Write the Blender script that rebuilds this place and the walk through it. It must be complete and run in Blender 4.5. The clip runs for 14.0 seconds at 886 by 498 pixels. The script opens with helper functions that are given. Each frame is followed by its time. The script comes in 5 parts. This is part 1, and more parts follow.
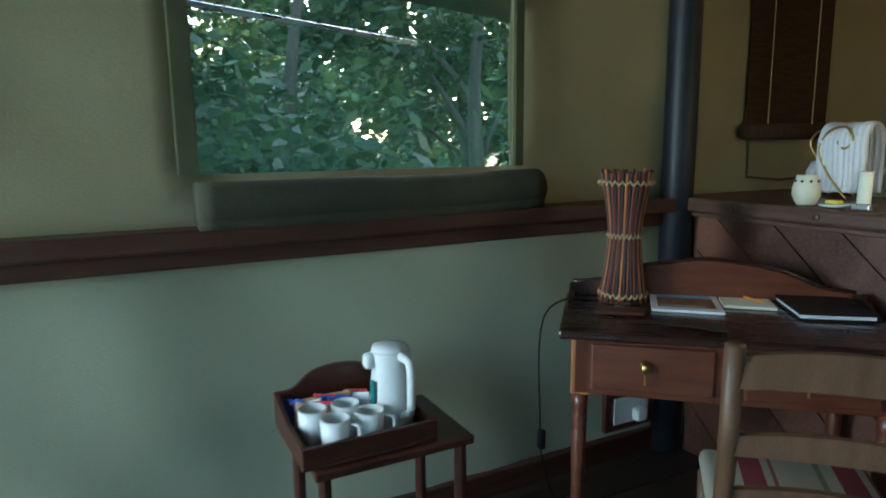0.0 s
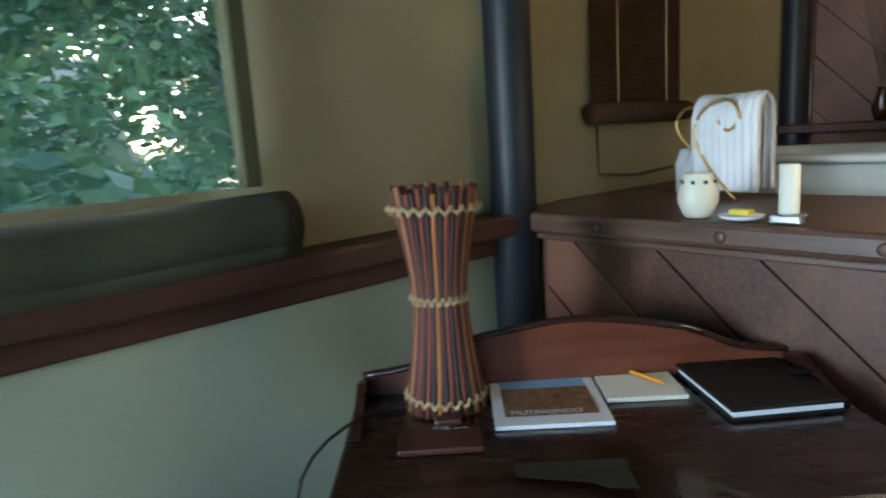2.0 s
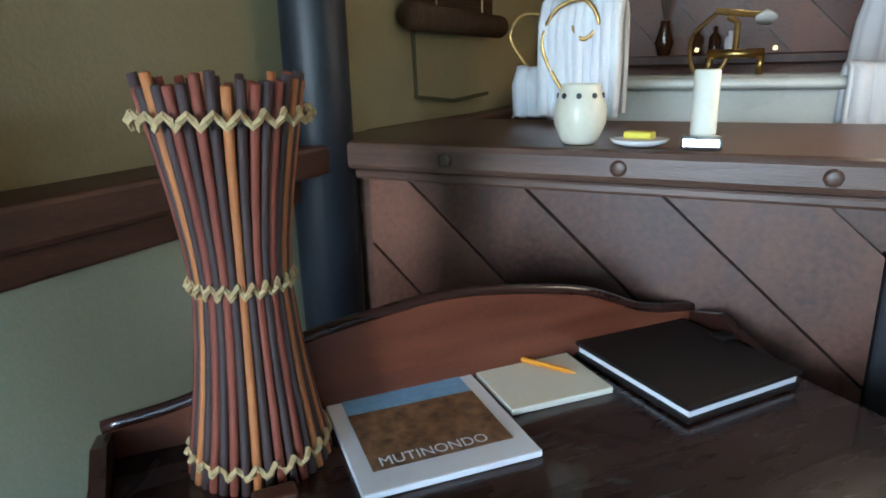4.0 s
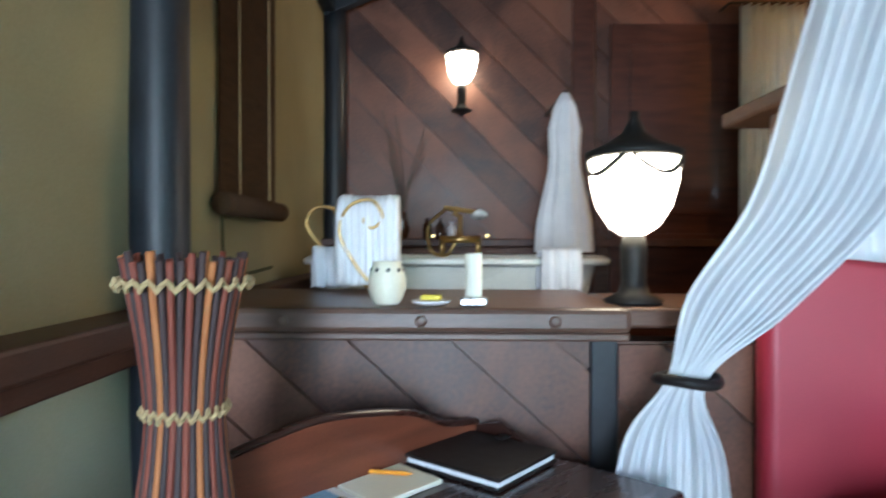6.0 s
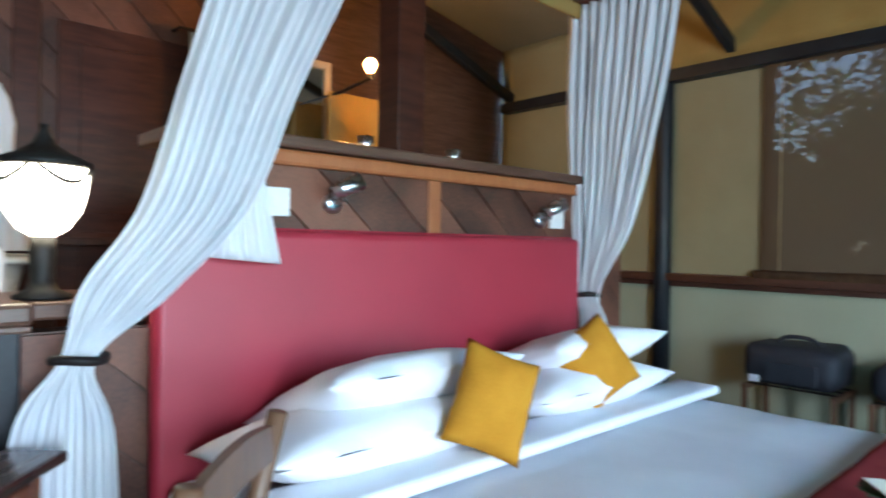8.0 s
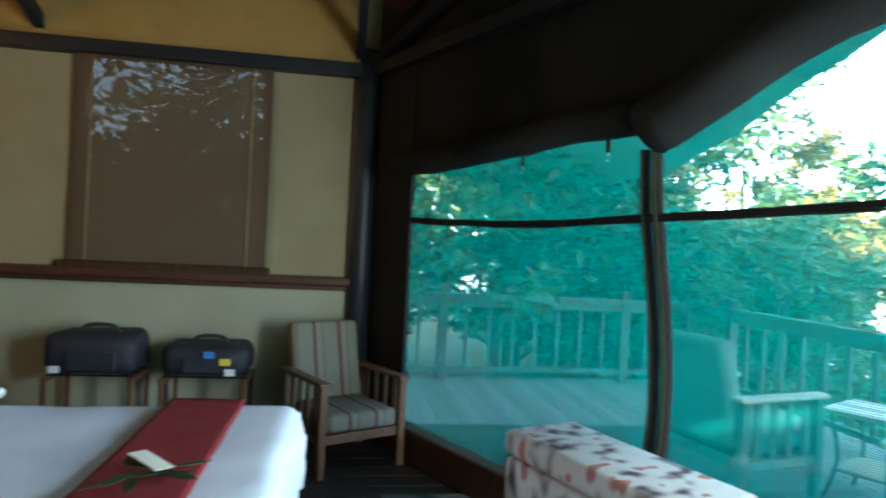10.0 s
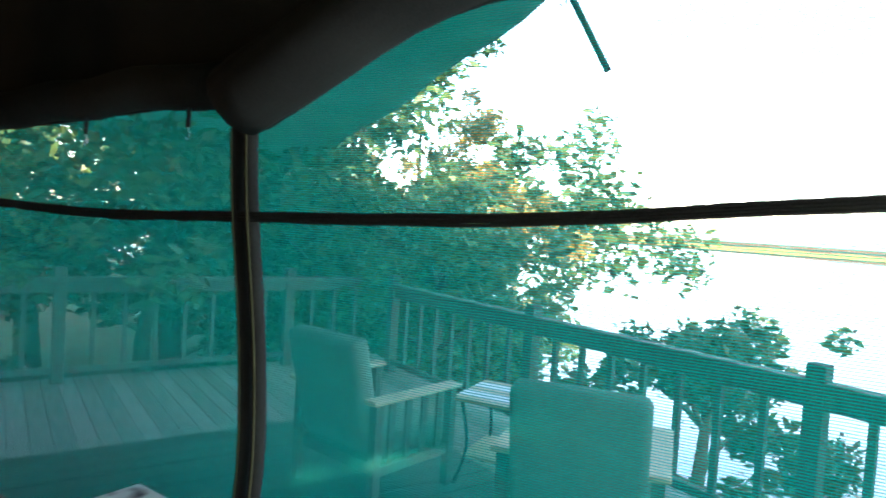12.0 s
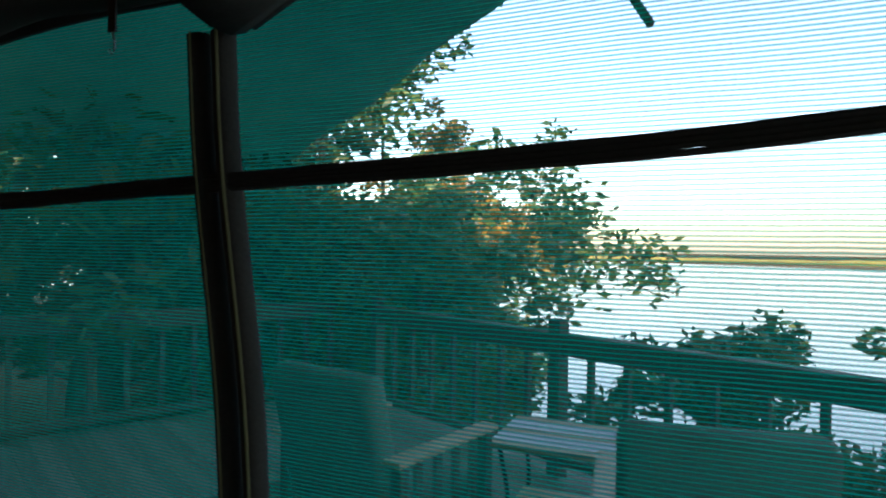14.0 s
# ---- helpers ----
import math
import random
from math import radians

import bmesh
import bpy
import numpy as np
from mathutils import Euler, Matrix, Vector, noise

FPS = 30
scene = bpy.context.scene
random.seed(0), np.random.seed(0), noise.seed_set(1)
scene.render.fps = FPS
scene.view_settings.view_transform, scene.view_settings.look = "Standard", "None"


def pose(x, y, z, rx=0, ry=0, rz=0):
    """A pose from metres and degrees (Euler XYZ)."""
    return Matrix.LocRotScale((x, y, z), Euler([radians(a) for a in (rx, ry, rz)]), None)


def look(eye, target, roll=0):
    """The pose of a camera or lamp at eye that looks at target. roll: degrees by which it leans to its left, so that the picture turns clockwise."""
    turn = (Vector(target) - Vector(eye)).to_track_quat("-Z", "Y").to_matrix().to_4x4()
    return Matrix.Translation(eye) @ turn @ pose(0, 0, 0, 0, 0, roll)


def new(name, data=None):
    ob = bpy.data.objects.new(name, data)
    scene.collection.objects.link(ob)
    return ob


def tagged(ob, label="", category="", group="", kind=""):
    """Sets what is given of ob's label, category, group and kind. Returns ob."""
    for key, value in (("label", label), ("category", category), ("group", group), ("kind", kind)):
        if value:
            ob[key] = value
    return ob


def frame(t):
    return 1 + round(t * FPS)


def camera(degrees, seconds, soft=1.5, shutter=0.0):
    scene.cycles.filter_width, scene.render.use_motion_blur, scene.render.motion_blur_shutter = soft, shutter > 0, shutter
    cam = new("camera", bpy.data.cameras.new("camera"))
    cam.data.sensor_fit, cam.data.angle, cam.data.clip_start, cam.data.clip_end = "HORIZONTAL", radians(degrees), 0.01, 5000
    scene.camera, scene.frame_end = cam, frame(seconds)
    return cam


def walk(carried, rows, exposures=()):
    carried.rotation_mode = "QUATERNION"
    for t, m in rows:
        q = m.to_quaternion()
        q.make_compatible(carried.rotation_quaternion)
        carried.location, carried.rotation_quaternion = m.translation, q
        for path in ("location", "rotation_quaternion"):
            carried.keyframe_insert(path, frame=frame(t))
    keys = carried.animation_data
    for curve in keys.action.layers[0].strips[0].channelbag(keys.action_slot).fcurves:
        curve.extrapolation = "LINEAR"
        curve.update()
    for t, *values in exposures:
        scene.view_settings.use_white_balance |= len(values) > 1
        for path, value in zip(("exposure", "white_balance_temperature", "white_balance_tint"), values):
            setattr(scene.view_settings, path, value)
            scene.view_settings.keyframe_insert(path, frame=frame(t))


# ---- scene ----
cam = camera(70.0, 14.0, soft=1.8, shutter=0.4)
PATH = [
    (0, (1.858, -2.02, 1.271), (0.103, -1.118, 0.944), -0.6),
    (0.5, (1.665, -1.851, 1.305), (-0.077, -0.935, 0.949), -0.7),
    (1, (1.452, -1.765, 1.361), (-0.236, -0.764, 0.976), -0.9),
    (1.5, (1.306, -1.554, 1.343), (-0.285, -0.404, 0.962), -2.7),
    (2, (1.21, -1.339, 1.273), (-0.265, -0.035, 0.92), -3.6),
    (2.5, (1.104, -1.199, 1.212), (-0.169, 0.303, 0.858), -2.9),
    (3, (0.966, -1.066, 1.211), (-0.179, 0.506, 0.746), -3.3),
    (3.2, (0.916, -1.026, 1.201), (-0.145, 0.58, 0.658), -2.9),
    (5.3, (0.76, -1.24, 1.18), (0.22, 0.70, 0.80), -0.6),
    (5.5, (0.74, -1.28, 1.18), (0.31, 0.69, 0.88), 0.2),
    (6, (0.70, -1.42, 1.2), (0.66, 0.587, 1.18), 0.1),
    (6.5, (0.68, -1.515, 1.206), (1.045, 0.448, 1.264), 0.2),
    (7, (0.664, -1.619, 1.206), (1.353, 0.251, 1.249), 0.1),
    (7.5, (0.74, -1.737, 1.206), (1.74, -0.005, 1.231), 0.0),
    (8, (0.777, -1.832, 1.215), (2.129, -0.358, 1.2), 0.9),
    (8.5, (0.757, -1.845, 1.204), (2.438, -0.762, 1.206), 1.3),
    (9, (0.672, -1.797, 1.198), (2.585, -1.214, 1.214), 1.5),
    (9.2, (0.64, -1.79, 1.205), (2.607, -1.427, 1.221), 2.0),
    (10.3, (0.75, -2.05, 1.32), (2.68, -2.55, 1.29), 3.0),
    (11.3, (0.92, -2.31, 1.455), (2.66, -3.296, 1.352), 3.7),
    (11.5, (0.95, -2.357, 1.459), (2.661, -3.388, 1.36), 3.7),
    (12, (1.077, -2.509, 1.455), (2.705, -3.667, 1.368), 3.7),
    (12.5, (1.248, -2.629, 1.416), (2.808, -3.879, 1.349), 3.4),
    (13, (1.44, -2.732, 1.37), (2.981, -4.007, 1.34), 2.7),
    (13.5, (1.662, -2.775, 1.335), (3.216, -4.034, 1.319), 1.6),
    (14, (1.89, -2.725, 1.321), (3.43, -4.001, 1.317), 0.9),
]
EXPOSURES = [(0.0, 3.4, 5700, 2), (1.6, 3.9, 5700, 8), (3.2, 4.2, 5700, 12), (5.5, 4.4, 5600, 12), (7.5, 4.6, 5600, 12), (9.2, 4.6, 5700, 5), (10.4, 4.2, 6200, 8), (11.3, 4.2, 6500, 10), (12.2, 3.3, 6500, 10), (13.0, 2.5, 6500, 10), (14.0, 2.0, 6500, 10)]
walk(cam, [(t, look(eye, target, roll)) for t, eye, target, roll in PATH], EXPOSURES)

# ---- world, sun, lamps ----
SUN_EL, SUN_AZ = 20.0, -50.0
world = bpy.data.worlds.new("world")
scene.world = world
world.use_nodes = True
wn = world.node_tree
sky = wn.nodes.new("ShaderNodeTexSky")
sky.sky_type = "NISHITA"
sky.sun_disc = False
sky.sun_elevation = radians(SUN_EL)
sky.sun_rotation = radians(SUN_AZ)
sky.air_density, sky.dust_density = 1.0, 1.5
wn.nodes["Background"].inputs[1].default_value = 0.15
wn.links.new(sky.outputs[0], wn.nodes["Background"].inputs[0])
sun = new("sun", bpy.data.lights.new("sun", "SUN"))
sun.data.energy, sun.data.angle, sun.data.color = 3.0, radians(0.6), (1.0, 0.86, 0.62)
az = radians(SUN_AZ)
sun.matrix_world = look((0, 0, 0), (-math.sin(az) * math.cos(radians(SUN_EL)), -math.cos(az) * math.cos(radians(SUN_EL)), -math.sin(radians(SUN_EL))))

# area lamp added inside the netted front; stands in for sky light through it
door_fill = new("door_sky_fill", bpy.data.lights.new("door_sky_fill", "AREA"))
door_fill.data.shape, door_fill.data.size, door_fill.data.size_y = "RECTANGLE", 0.7, 1.5
door_fill.data.energy, door_fill.data.color = 8.0, (0.86, 0.95, 1.0)
door_fill.matrix_world = look((0.47, -4.28, 1.25), (2.1, 0.0, 1.1))

# ---- materials ----
def mat_new(name):
    m = bpy.data.materials.new(name)
    m.use_nodes = True
    nt = m.node_tree
    return m, nt, nt.nodes["Principled BSDF"], nt.nodes["Material Output"]


def surface(name, c1, c2, rough=0.6, scale=8.0, metal=0.0, bump=0.15, stretch=(1, 1, 1), rough2=None, fine=90.0, spec=0.5,
            vary=0.0, translucent=0.0, coat=0.0, weave=0.0, distortion=0.0):
    """Two-scale noise colour, grain, bump; object coordinates in metres."""
    m, nt, p, out = mat_new(name)
    n, l = nt.nodes.new, nt.links.new
    tc = n("ShaderNodeTexCoord")
    mp = n("ShaderNodeMapping")
    mp.inputs["Scale"].default_value = stretch
    l(tc.outputs["Object"], mp.inputs[0])
    a, b = n("ShaderNodeTexNoise"), n("ShaderNodeTexNoise")
    a.inputs["Scale"].default_value, a.inputs["Detail"].default_value = scale, 5
    a.inputs["Distortion"].default_value = distortion
    b.inputs["Scale"].default_value, b.inputs["Detail"].default_value = fine, 3
    l(mp.outputs[0], a.inputs[0]); l(mp.outputs[0], b.inputs[0])
    ramp = n("ShaderNodeValToRGB")
    ramp.color_ramp.elements[0].color, ramp.color_ramp.elements[1].color = (*c1, 1), (*c2, 1)
    ramp.color_ramp.elements[0].position, ramp.color_ramp.elements[1].position = 0.32, 0.7
    mix = n("ShaderNodeMath"); mix.operation = "MULTIPLY_ADD"
    mix.inputs[1].default_value = 0.35
    l(b.outputs[0], mix.inputs[0])
    sc = n("ShaderNodeMath"); sc.operation = "MULTIPLY"; sc.inputs[1].default_value = 0.68
    l(a.outputs[0], sc.inputs[0]); l(sc.outputs[0], mix.inputs[2])
    fac = mix.outputs[0]
    if vary:
        oi = n("ShaderNodeObjectInfo")
        v = n("ShaderNodeMath"); v.operation = "MULTIPLY_ADD"
        v.inputs[1].default_value = vary
        l(oi.outputs["Random"], v.inputs[0]); l(fac, v.inputs[2])
        s2 = n("ShaderNodeMath"); s2.operation = "SUBTRACT"; s2.inputs[1].default_value = vary / 2
        l(v.outputs[0], s2.inputs[0]); fac = s2.outputs[0]
    l(fac, ramp.inputs[0])
    l(ramp.outputs[0], p.inputs["Base Color"])
    mr = n("ShaderNodeMapRange")
    mr.inputs["To Min"].default_value, mr.inputs["To Max"].default_value = rough, rough2 if rough2 is not None else min(1, rough + 0.15)
    l(a.outputs[0], mr.inputs[0]); l(mr.outputs[0], p.inputs["Roughness"])
    p.inputs["Metallic"].default_value = metal
    p.inputs["Specular IOR Level"].default_value = spec
    p.inputs["Coat Weight"].default_value = coat
    bp = n("ShaderNodeBump")
    bp.inputs["Strength"].default_value, bp.inputs["Distance"].default_value = bump, 0.01
    l(mix.outputs[0], bp.inputs["Height"]); l(bp.outputs[0], p.inputs["Normal"])
    if weave:
        wv = n("ShaderNodeTexWave"); wv.bands_direction = "Z"
        wv.inputs["Scale"].default_value = weave
        l(tc.outputs["Object"], wv.inputs[0])
        ad = n("ShaderNodeMath"); ad.operation = "ADD"
        l(wv.outputs["Fac"], ad.inputs[0]); l(mix.outputs[0], ad.inputs[1])
        l(ad.outputs[0], bp.inputs["Height"])
    if translucent:
        tr, ms = n("ShaderNodeBsdfTranslucent"), n("ShaderNodeMixShader")
        l(ramp.outputs[0], tr.inputs[0])
        ms.inputs[0].default_value = translucent
        l(p.outputs[0], ms.inputs[1]); l(tr.outputs[0], ms.inputs[2]); l(ms.outputs[0], out.inputs[0])
    return m


def see_through(name, colour, cover, lines=0.0, axis="Z", translucent=0.5, spread=0.2):
    """Netting: threads that cover part of the cloth, the rest open."""
    m, nt, p, out = mat_new(name)
    n, l = nt.nodes.new, nt.links.new
    tr, tl, ms, ms2 = n("ShaderNodeBsdfTransparent"), n("ShaderNodeBsdfTranslucent"), n("ShaderNodeMixShader"), n("ShaderNodeMixShader")
    tl.inputs[0].default_value = (*colour, 1)
    p.inputs["Base Color"].default_value = (*colour, 1)
    p.inputs["Roughness"].default_value = 0.7
    ms2.inputs[0].default_value = translucent
    l(p.outputs[0], ms2.inputs[1]); l(tl.outputs[0], ms2.inputs[2])
    if lines:
        tc, wv, mr = n("ShaderNodeTexCoord"), n("ShaderNodeTexWave"), n("ShaderNodeMapRange")
        wv.bands_direction = axis
        wv.inputs["Scale"].default_value = lines
        wv.inputs["Distortion"].default_value = 1.2
        wv.inputs["Detail Scale"].default_value = 0.2
        l(tc.outputs["Object"], wv.inputs[0]); l(wv.outputs["Fac"], mr.inputs[0])
        mr.inputs["To Min"].default_value, mr.inputs["To Max"].default_value = max(0, cover - spread), min(1, cover + spread)
        l(mr.outputs[0], ms.inputs[0])
    else:
        ms.inputs[0].default_value = cover
    l(tr.outputs[0], ms.inputs[1]); l(ms2.outputs[0], ms.inputs[2]); l(ms.outputs[0], out.inputs[0])
    return m


def glow(name, colour, strength):
    m, nt, p, out = mat_new(name)
    p.inputs["Base Color"].default_value = (0.9, 0.87, 0.8, 1)
    p.inputs["Emission Color"].default_value = (*colour, 1)
    p.inputs["Emission Strength"].default_value = strength
    return m


CANVAS = surface("canvas_khaki", (0.30, 0.265, 0.15), (0.37, 0.33, 0.2), 0.85, 2.5, bump=0.25, fine=160, spec=0.15, translucent=0.12)
CANVAS_LOW = surface("canvas_sage", (0.36, 0.38, 0.27), (0.44, 0.45, 0.33), 0.85, 2.0, bump=0.25, fine=160, spec=0.15, translucent=0.12)
CANVAS_FLAP = surface("canvas_rolled_flap", (0.05, 0.05, 0.034), (0.085, 0.082, 0.055), 0.85, 5, bump=0.3, fine=140, spec=0.15)
CANVAS_TRIM = surface("canvas_binding", (0.075, 0.08, 0.04), (0.11, 0.11, 0.06), 0.85, 6, bump=0.2, fine=200, spec=0.15)
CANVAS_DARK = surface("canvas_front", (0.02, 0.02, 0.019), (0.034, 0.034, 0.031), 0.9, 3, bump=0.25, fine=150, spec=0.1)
FLYCLOTH = surface("green_fly_cloth", (0.12, 0.26, 0.22), (0.18, 0.34, 0.29), 0.8, 3, bump=0.2, fine=120, spec=0.1, translucent=0.5)
CEILING = surface("ceiling_cloth", (0.22, 0.2, 0.14), (0.28, 0.25, 0.18), 0.9, 2, bump=0.2, fine=120, spec=0.1)
YELLOW = surface("yellow_valance_cloth", (0.30, 0.19, 0.055), (0.38, 0.25, 0.08), 0.85, 4, bump=0.3, fine=120, spec=0.15)
POLE = surface("black_painted_pole", (0.008, 0.01, 0.014), (0.02, 0.024, 0.03), 0.4, 9, bump=0.08, spec=0.4)
MAHOGANY = surface("dark_mahogany", (0.035, 0.011, 0.007), (0.10, 0.032, 0.018), 0.28, 5, bump=0.08, stretch=(1, 1, 6), spec=0.5, coat=0.2)
DESKWOOD = surface("red_brown_desk_wood", (0.075, 0.02, 0.01), (0.17, 0.05, 0.024), 0.3, 4, bump=0.07, stretch=(1.2, 8, 8), spec=0.5, coat=0.2)
DESKTOP = surface("polished_desk_top", (0.014, 0.005, 0.004), (0.035, 0.013, 0.009), 0.2, 4, bump=0.05, stretch=(1.2, 8, 8), coat=0.3)
INLAY = surface("orange_inlay_wood", (0.28, 0.09, 0.03), (0.4, 0.15, 0.05), 0.35, 8, bump=0.06, stretch=(8, 8, 1))
RAIL = surface("worn_rail_wood", (0.035, 0.014, 0.009), (0.095, 0.035, 0.02), 0.38, 5, bump=0.15, stretch=(5, 0.6, 5), distortion=0.6)
LEDGE = surface("worn_ledge_wood", (0.05, 0.024, 0.016), (0.14, 0.075, 0.05), 0.3, 6, bump=0.14, stretch=(0.7, 6, 6), distortion=0.5)
BOARD = surface("stained_boards", (0.04, 0.014, 0.008), (0.19, 0.075, 0.042), 0.33, 4.2, bump=0.12, vary=0.3, distortion=0.8, rough2=0.6)
CHAIRWOOD = surface("worn_chair_wood", (0.075, 0.036, 0.018), (0.17, 0.085, 0.042), 0.4, 6, bump=0.1, stretch=(4, 4, 0.8))
DECKWOOD = surface("weathered_deck_boards", (0.14, 0.13, 0.11), (0.27, 0.25, 0.22), 0.75, 5, bump=0.3, stretch=(0.6, 8, 8), vary=0.25)
GREYWOOD = surface("weathered_rail_timber", (0.06, 0.055, 0.045), (0.12, 0.11, 0.09), 0.75, 6, bump=0.3, stretch=(6, 6, 0.8))
PALEWOOD = surface("pale_armrest_wood", (0.42, 0.3, 0.19), (0.55, 0.42, 0.28), 0.5, 6, bump=0.12)
RED = surface("red_vinyl", (0.30, 0.022, 0.04), (0.36, 0.03, 0.05), 0.36, 3, bump=0.12, fine=220, spec=0.4)
REDCLOTH = surface("red_runner_cloth", (0.24, 0.03, 0.035), (0.32, 0.05, 0.05), 0.8, 9, bump=0.3, fine=250, spec=0.1)
WHITE = surface("white_cotton", (0.72, 0.73, 0.78), (0.82, 0.83, 0.87), 0.85, 5, bump=0.25, fine=200, spec=0.15)
TOWEL = surface("white_towelling", (0.72, 0.74, 0.78), (0.84, 0.85, 0.88), 0.95, 12, bump=0.6, fine=320, spec=0.05)
NET = surface("white_bed_net", (0.76, 0.78, 0.82), (0.86, 0.88, 0.9), 0.9, 7, bump=0.2, fine=260, spec=0.05, translucent=0.3)
MUSTARD = surface("mustard_corduroy", (0.40, 0.17, 0.012), (0.52, 0.24, 0.022), 0.85, 10, bump=0.4, fine=200, spec=0.1)
PORCELAIN = surface("white_glazed_ceramic", (0.74, 0.75, 0.74), (0.82, 0.83, 0.82), 0.12, 4, bump=0.01)
ENAMEL = surface("white_bath_enamel", (0.58, 0.6, 0.57), (0.68, 0.7, 0.66), 0.2, 4, bump=0.02)
PLASTIC = surface("white_kettle_plastic", (0.74, 0.76, 0.74), (0.8, 0.82, 0.8), 0.3, 6, bump=0.02)
TEALMARK = surface("teal_plastic", (0.02, 0.16, 0.15), (0.03, 0.2, 0.19), 0.35, 6, bump=0.02)
CREAM = surface("cream_crackled_ceramic", (0.66, 0.62, 0.48), (0.76, 0.73, 0.6), 0.25, 14, bump=0.06)
WAX = surface("ivory_candle_wax", (0.76, 0.74, 0.62), (0.83, 0.81, 0.7), 0.5, 7, bump=0.05)
BRASS = surface("aged_brass", (0.4, 0.26, 0.09), (0.6, 0.42, 0.16), 0.25, 16, metal=1.0, bump=0.04)
STEEL = surface("polished_steel", (0.55, 0.56, 0.58), (0.7, 0.71, 0.73), 0.2, 16, metal=1.0, bump=0.03)
IRON = surface("dark_cast_iron", (0.012, 0.012, 0.012), (0.03, 0.028, 0.026), 0.5, 16, metal=0.6, bump=0.1)
LEATHER = surface("black_leather", (0.007, 0.005, 0.005), (0.018, 0.013, 0.012), 0.5, 20, bump=0.2, fine=260, spec=0.25)
PAPER = surface("cream_paper", (0.68, 0.66, 0.55), (0.75, 0.73, 0.62), 0.8, 6, bump=0.04)
WHITEPAPER = surface("white_paper", (0.72, 0.74, 0.78), (0.8, 0.82, 0.85), 0.4, 6, bump=0.02)
INK = surface("dark_ink", (0.012, 0.014, 0.02), (0.02, 0.022, 0.03), 0.5, 9, bump=0.0)
SKYINK = surface("printed_blue_sky", (0.1, 0.28, 0.55), (0.28, 0.5, 0.72), 0.35, 5, bump=0.0)
HILLINK = surface("printed_dark_hill", (0.012, 0.013, 0.01), (0.05, 0.05, 0.035), 0.35, 30, bump=0.0)
GRASSINK = surface("printed_brown_scrub", (0.06, 0.03, 0.014), (0.3, 0.17, 0.09), 0.35, 55, bump=0.0)
PENCIL = surface("orange_pencil_paint", (0.72, 0.27, 0.015), (0.8, 0.33, 0.03), 0.35, 9, bump=0.01)
SOAP = surface("yellow_wrapper", (0.7, 0.58, 0.04), (0.8, 0.68, 0.08), 0.45, 12, bump=0.05)
BLIND = surface("woven_bamboo_blind", (0.05, 0.026, 0.013), (0.11, 0.06, 0.03), 0.75, 10, bump=0.7, weave=45, stretch=(1, 1, 8), spec=0.2)
BLINDSEE = see_through("woven_bamboo_blind_open", (0.10, 0.06, 0.03), 0.992, 50, "Z", 0.2, 0.007)
MESH = see_through("green_shade_net", (0.0, 0.34, 0.27), 0.47, 46, "Z", 0.6, 0.33)
WINNET = see_through("fine_window_gauze", (0.16, 0.42, 0.31), 0.27, 0, "Z", 0.5)
BAGCLOTH = surface("black_bag_nylon", (0.010, 0.012, 0.018), (0.025, 0.028, 0.038), 0.6, 9, bump=0.35, fine=220)
BLUETAG = surface("blue_tag", (0.05, 0.2, 0.5), (0.08, 0.26, 0.6), 0.5, 9, bump=0.02)
REDWRAP = surface("red_sachet_paper", (0.45, 0.03, 0.03), (0.6, 0.06, 0.05), 0.4, 20, bump=0.05)
BLUEWRAP = surface("blue_sachet_paper", (0.03, 0.06, 0.3), (0.05, 0.12, 0.45), 0.4, 20, bump=0.05)
TANWRAP = surface("tan_sachet_paper", (0.4, 0.22, 0.12), (0.55, 0.35, 0.22), 0.4, 20, bump=0.05)
ROPE = surface("twine", (0.34, 0.24, 0.11), (0.5, 0.37, 0.19), 0.9, 60, bump=0.4, fine=400)
STICKS = [surface("stick_" + k, a, b, 0.6, 9, bump=0.3, stretch=(6, 6, 1)) for k, a, b in (
    ("dark", (0.025, 0.014, 0.013), (0.06, 0.034, 0.032)), ("orange", (0.32, 0.1, 0.03), (0.45, 0.17, 0.05)),
    ("red", (0.14, 0.03, 0.018), (0.25, 0.06, 0.03)))]
CARPET = surface("grey_floor_mat", (0.10, 0.095, 0.085), (0.2, 0.19, 0.17), 0.95, 8, bump=0.7, fine=150, spec=0.05)
FLOORW = surface("dark_floor_boards", (0.02, 0.014, 0.011), (0.055, 0.035, 0.025), 0.4, 5, bump=0.15, stretch=(8, 0.8, 8), vary=0.25)
GROUND = surface("leaf_litter_ground", (0.05, 0.04, 0.022), (0.12, 0.10, 0.05), 0.95, 1.2, bump=0.6, fine=12, spec=0.1)
WATER = surface("river_water", (0.05, 0.08, 0.09), (0.08, 0.11, 0.12), 0.12, 0.15, bump=0.25, fine=1.2, spec=0.6)
BARK = surface("tree_bark", (0.05, 0.042, 0.03), (0.13, 0.11, 0.08), 0.9, 7, bump=0.7, stretch=(3, 3, 0.6))
REEDS = surface("far_reed_bank", (0.16, 0.17, 0.05), (0.32, 0.29, 0.09), 0.9, 0.12, bump=0.3, fine=1.5, spec=0.1)
HOUSEWALL = surface("pale_roof_edge", (0.5, 0.36, 0.25), (0.6, 0.45, 0.33), 0.8, 4, bump=0.1)
GLASSJAR = surface("amber_bottle", (0.03, 0.012, 0.005), (0.05, 0.02, 0.01), 0.1, 4, bump=0.0)
MIRROR = surface("mirror_silver", (0.8, 0.8, 0.8), (0.82, 0.82, 0.82), 0.03, 3, metal=1.0, bump=0.0, rough2=0.04)


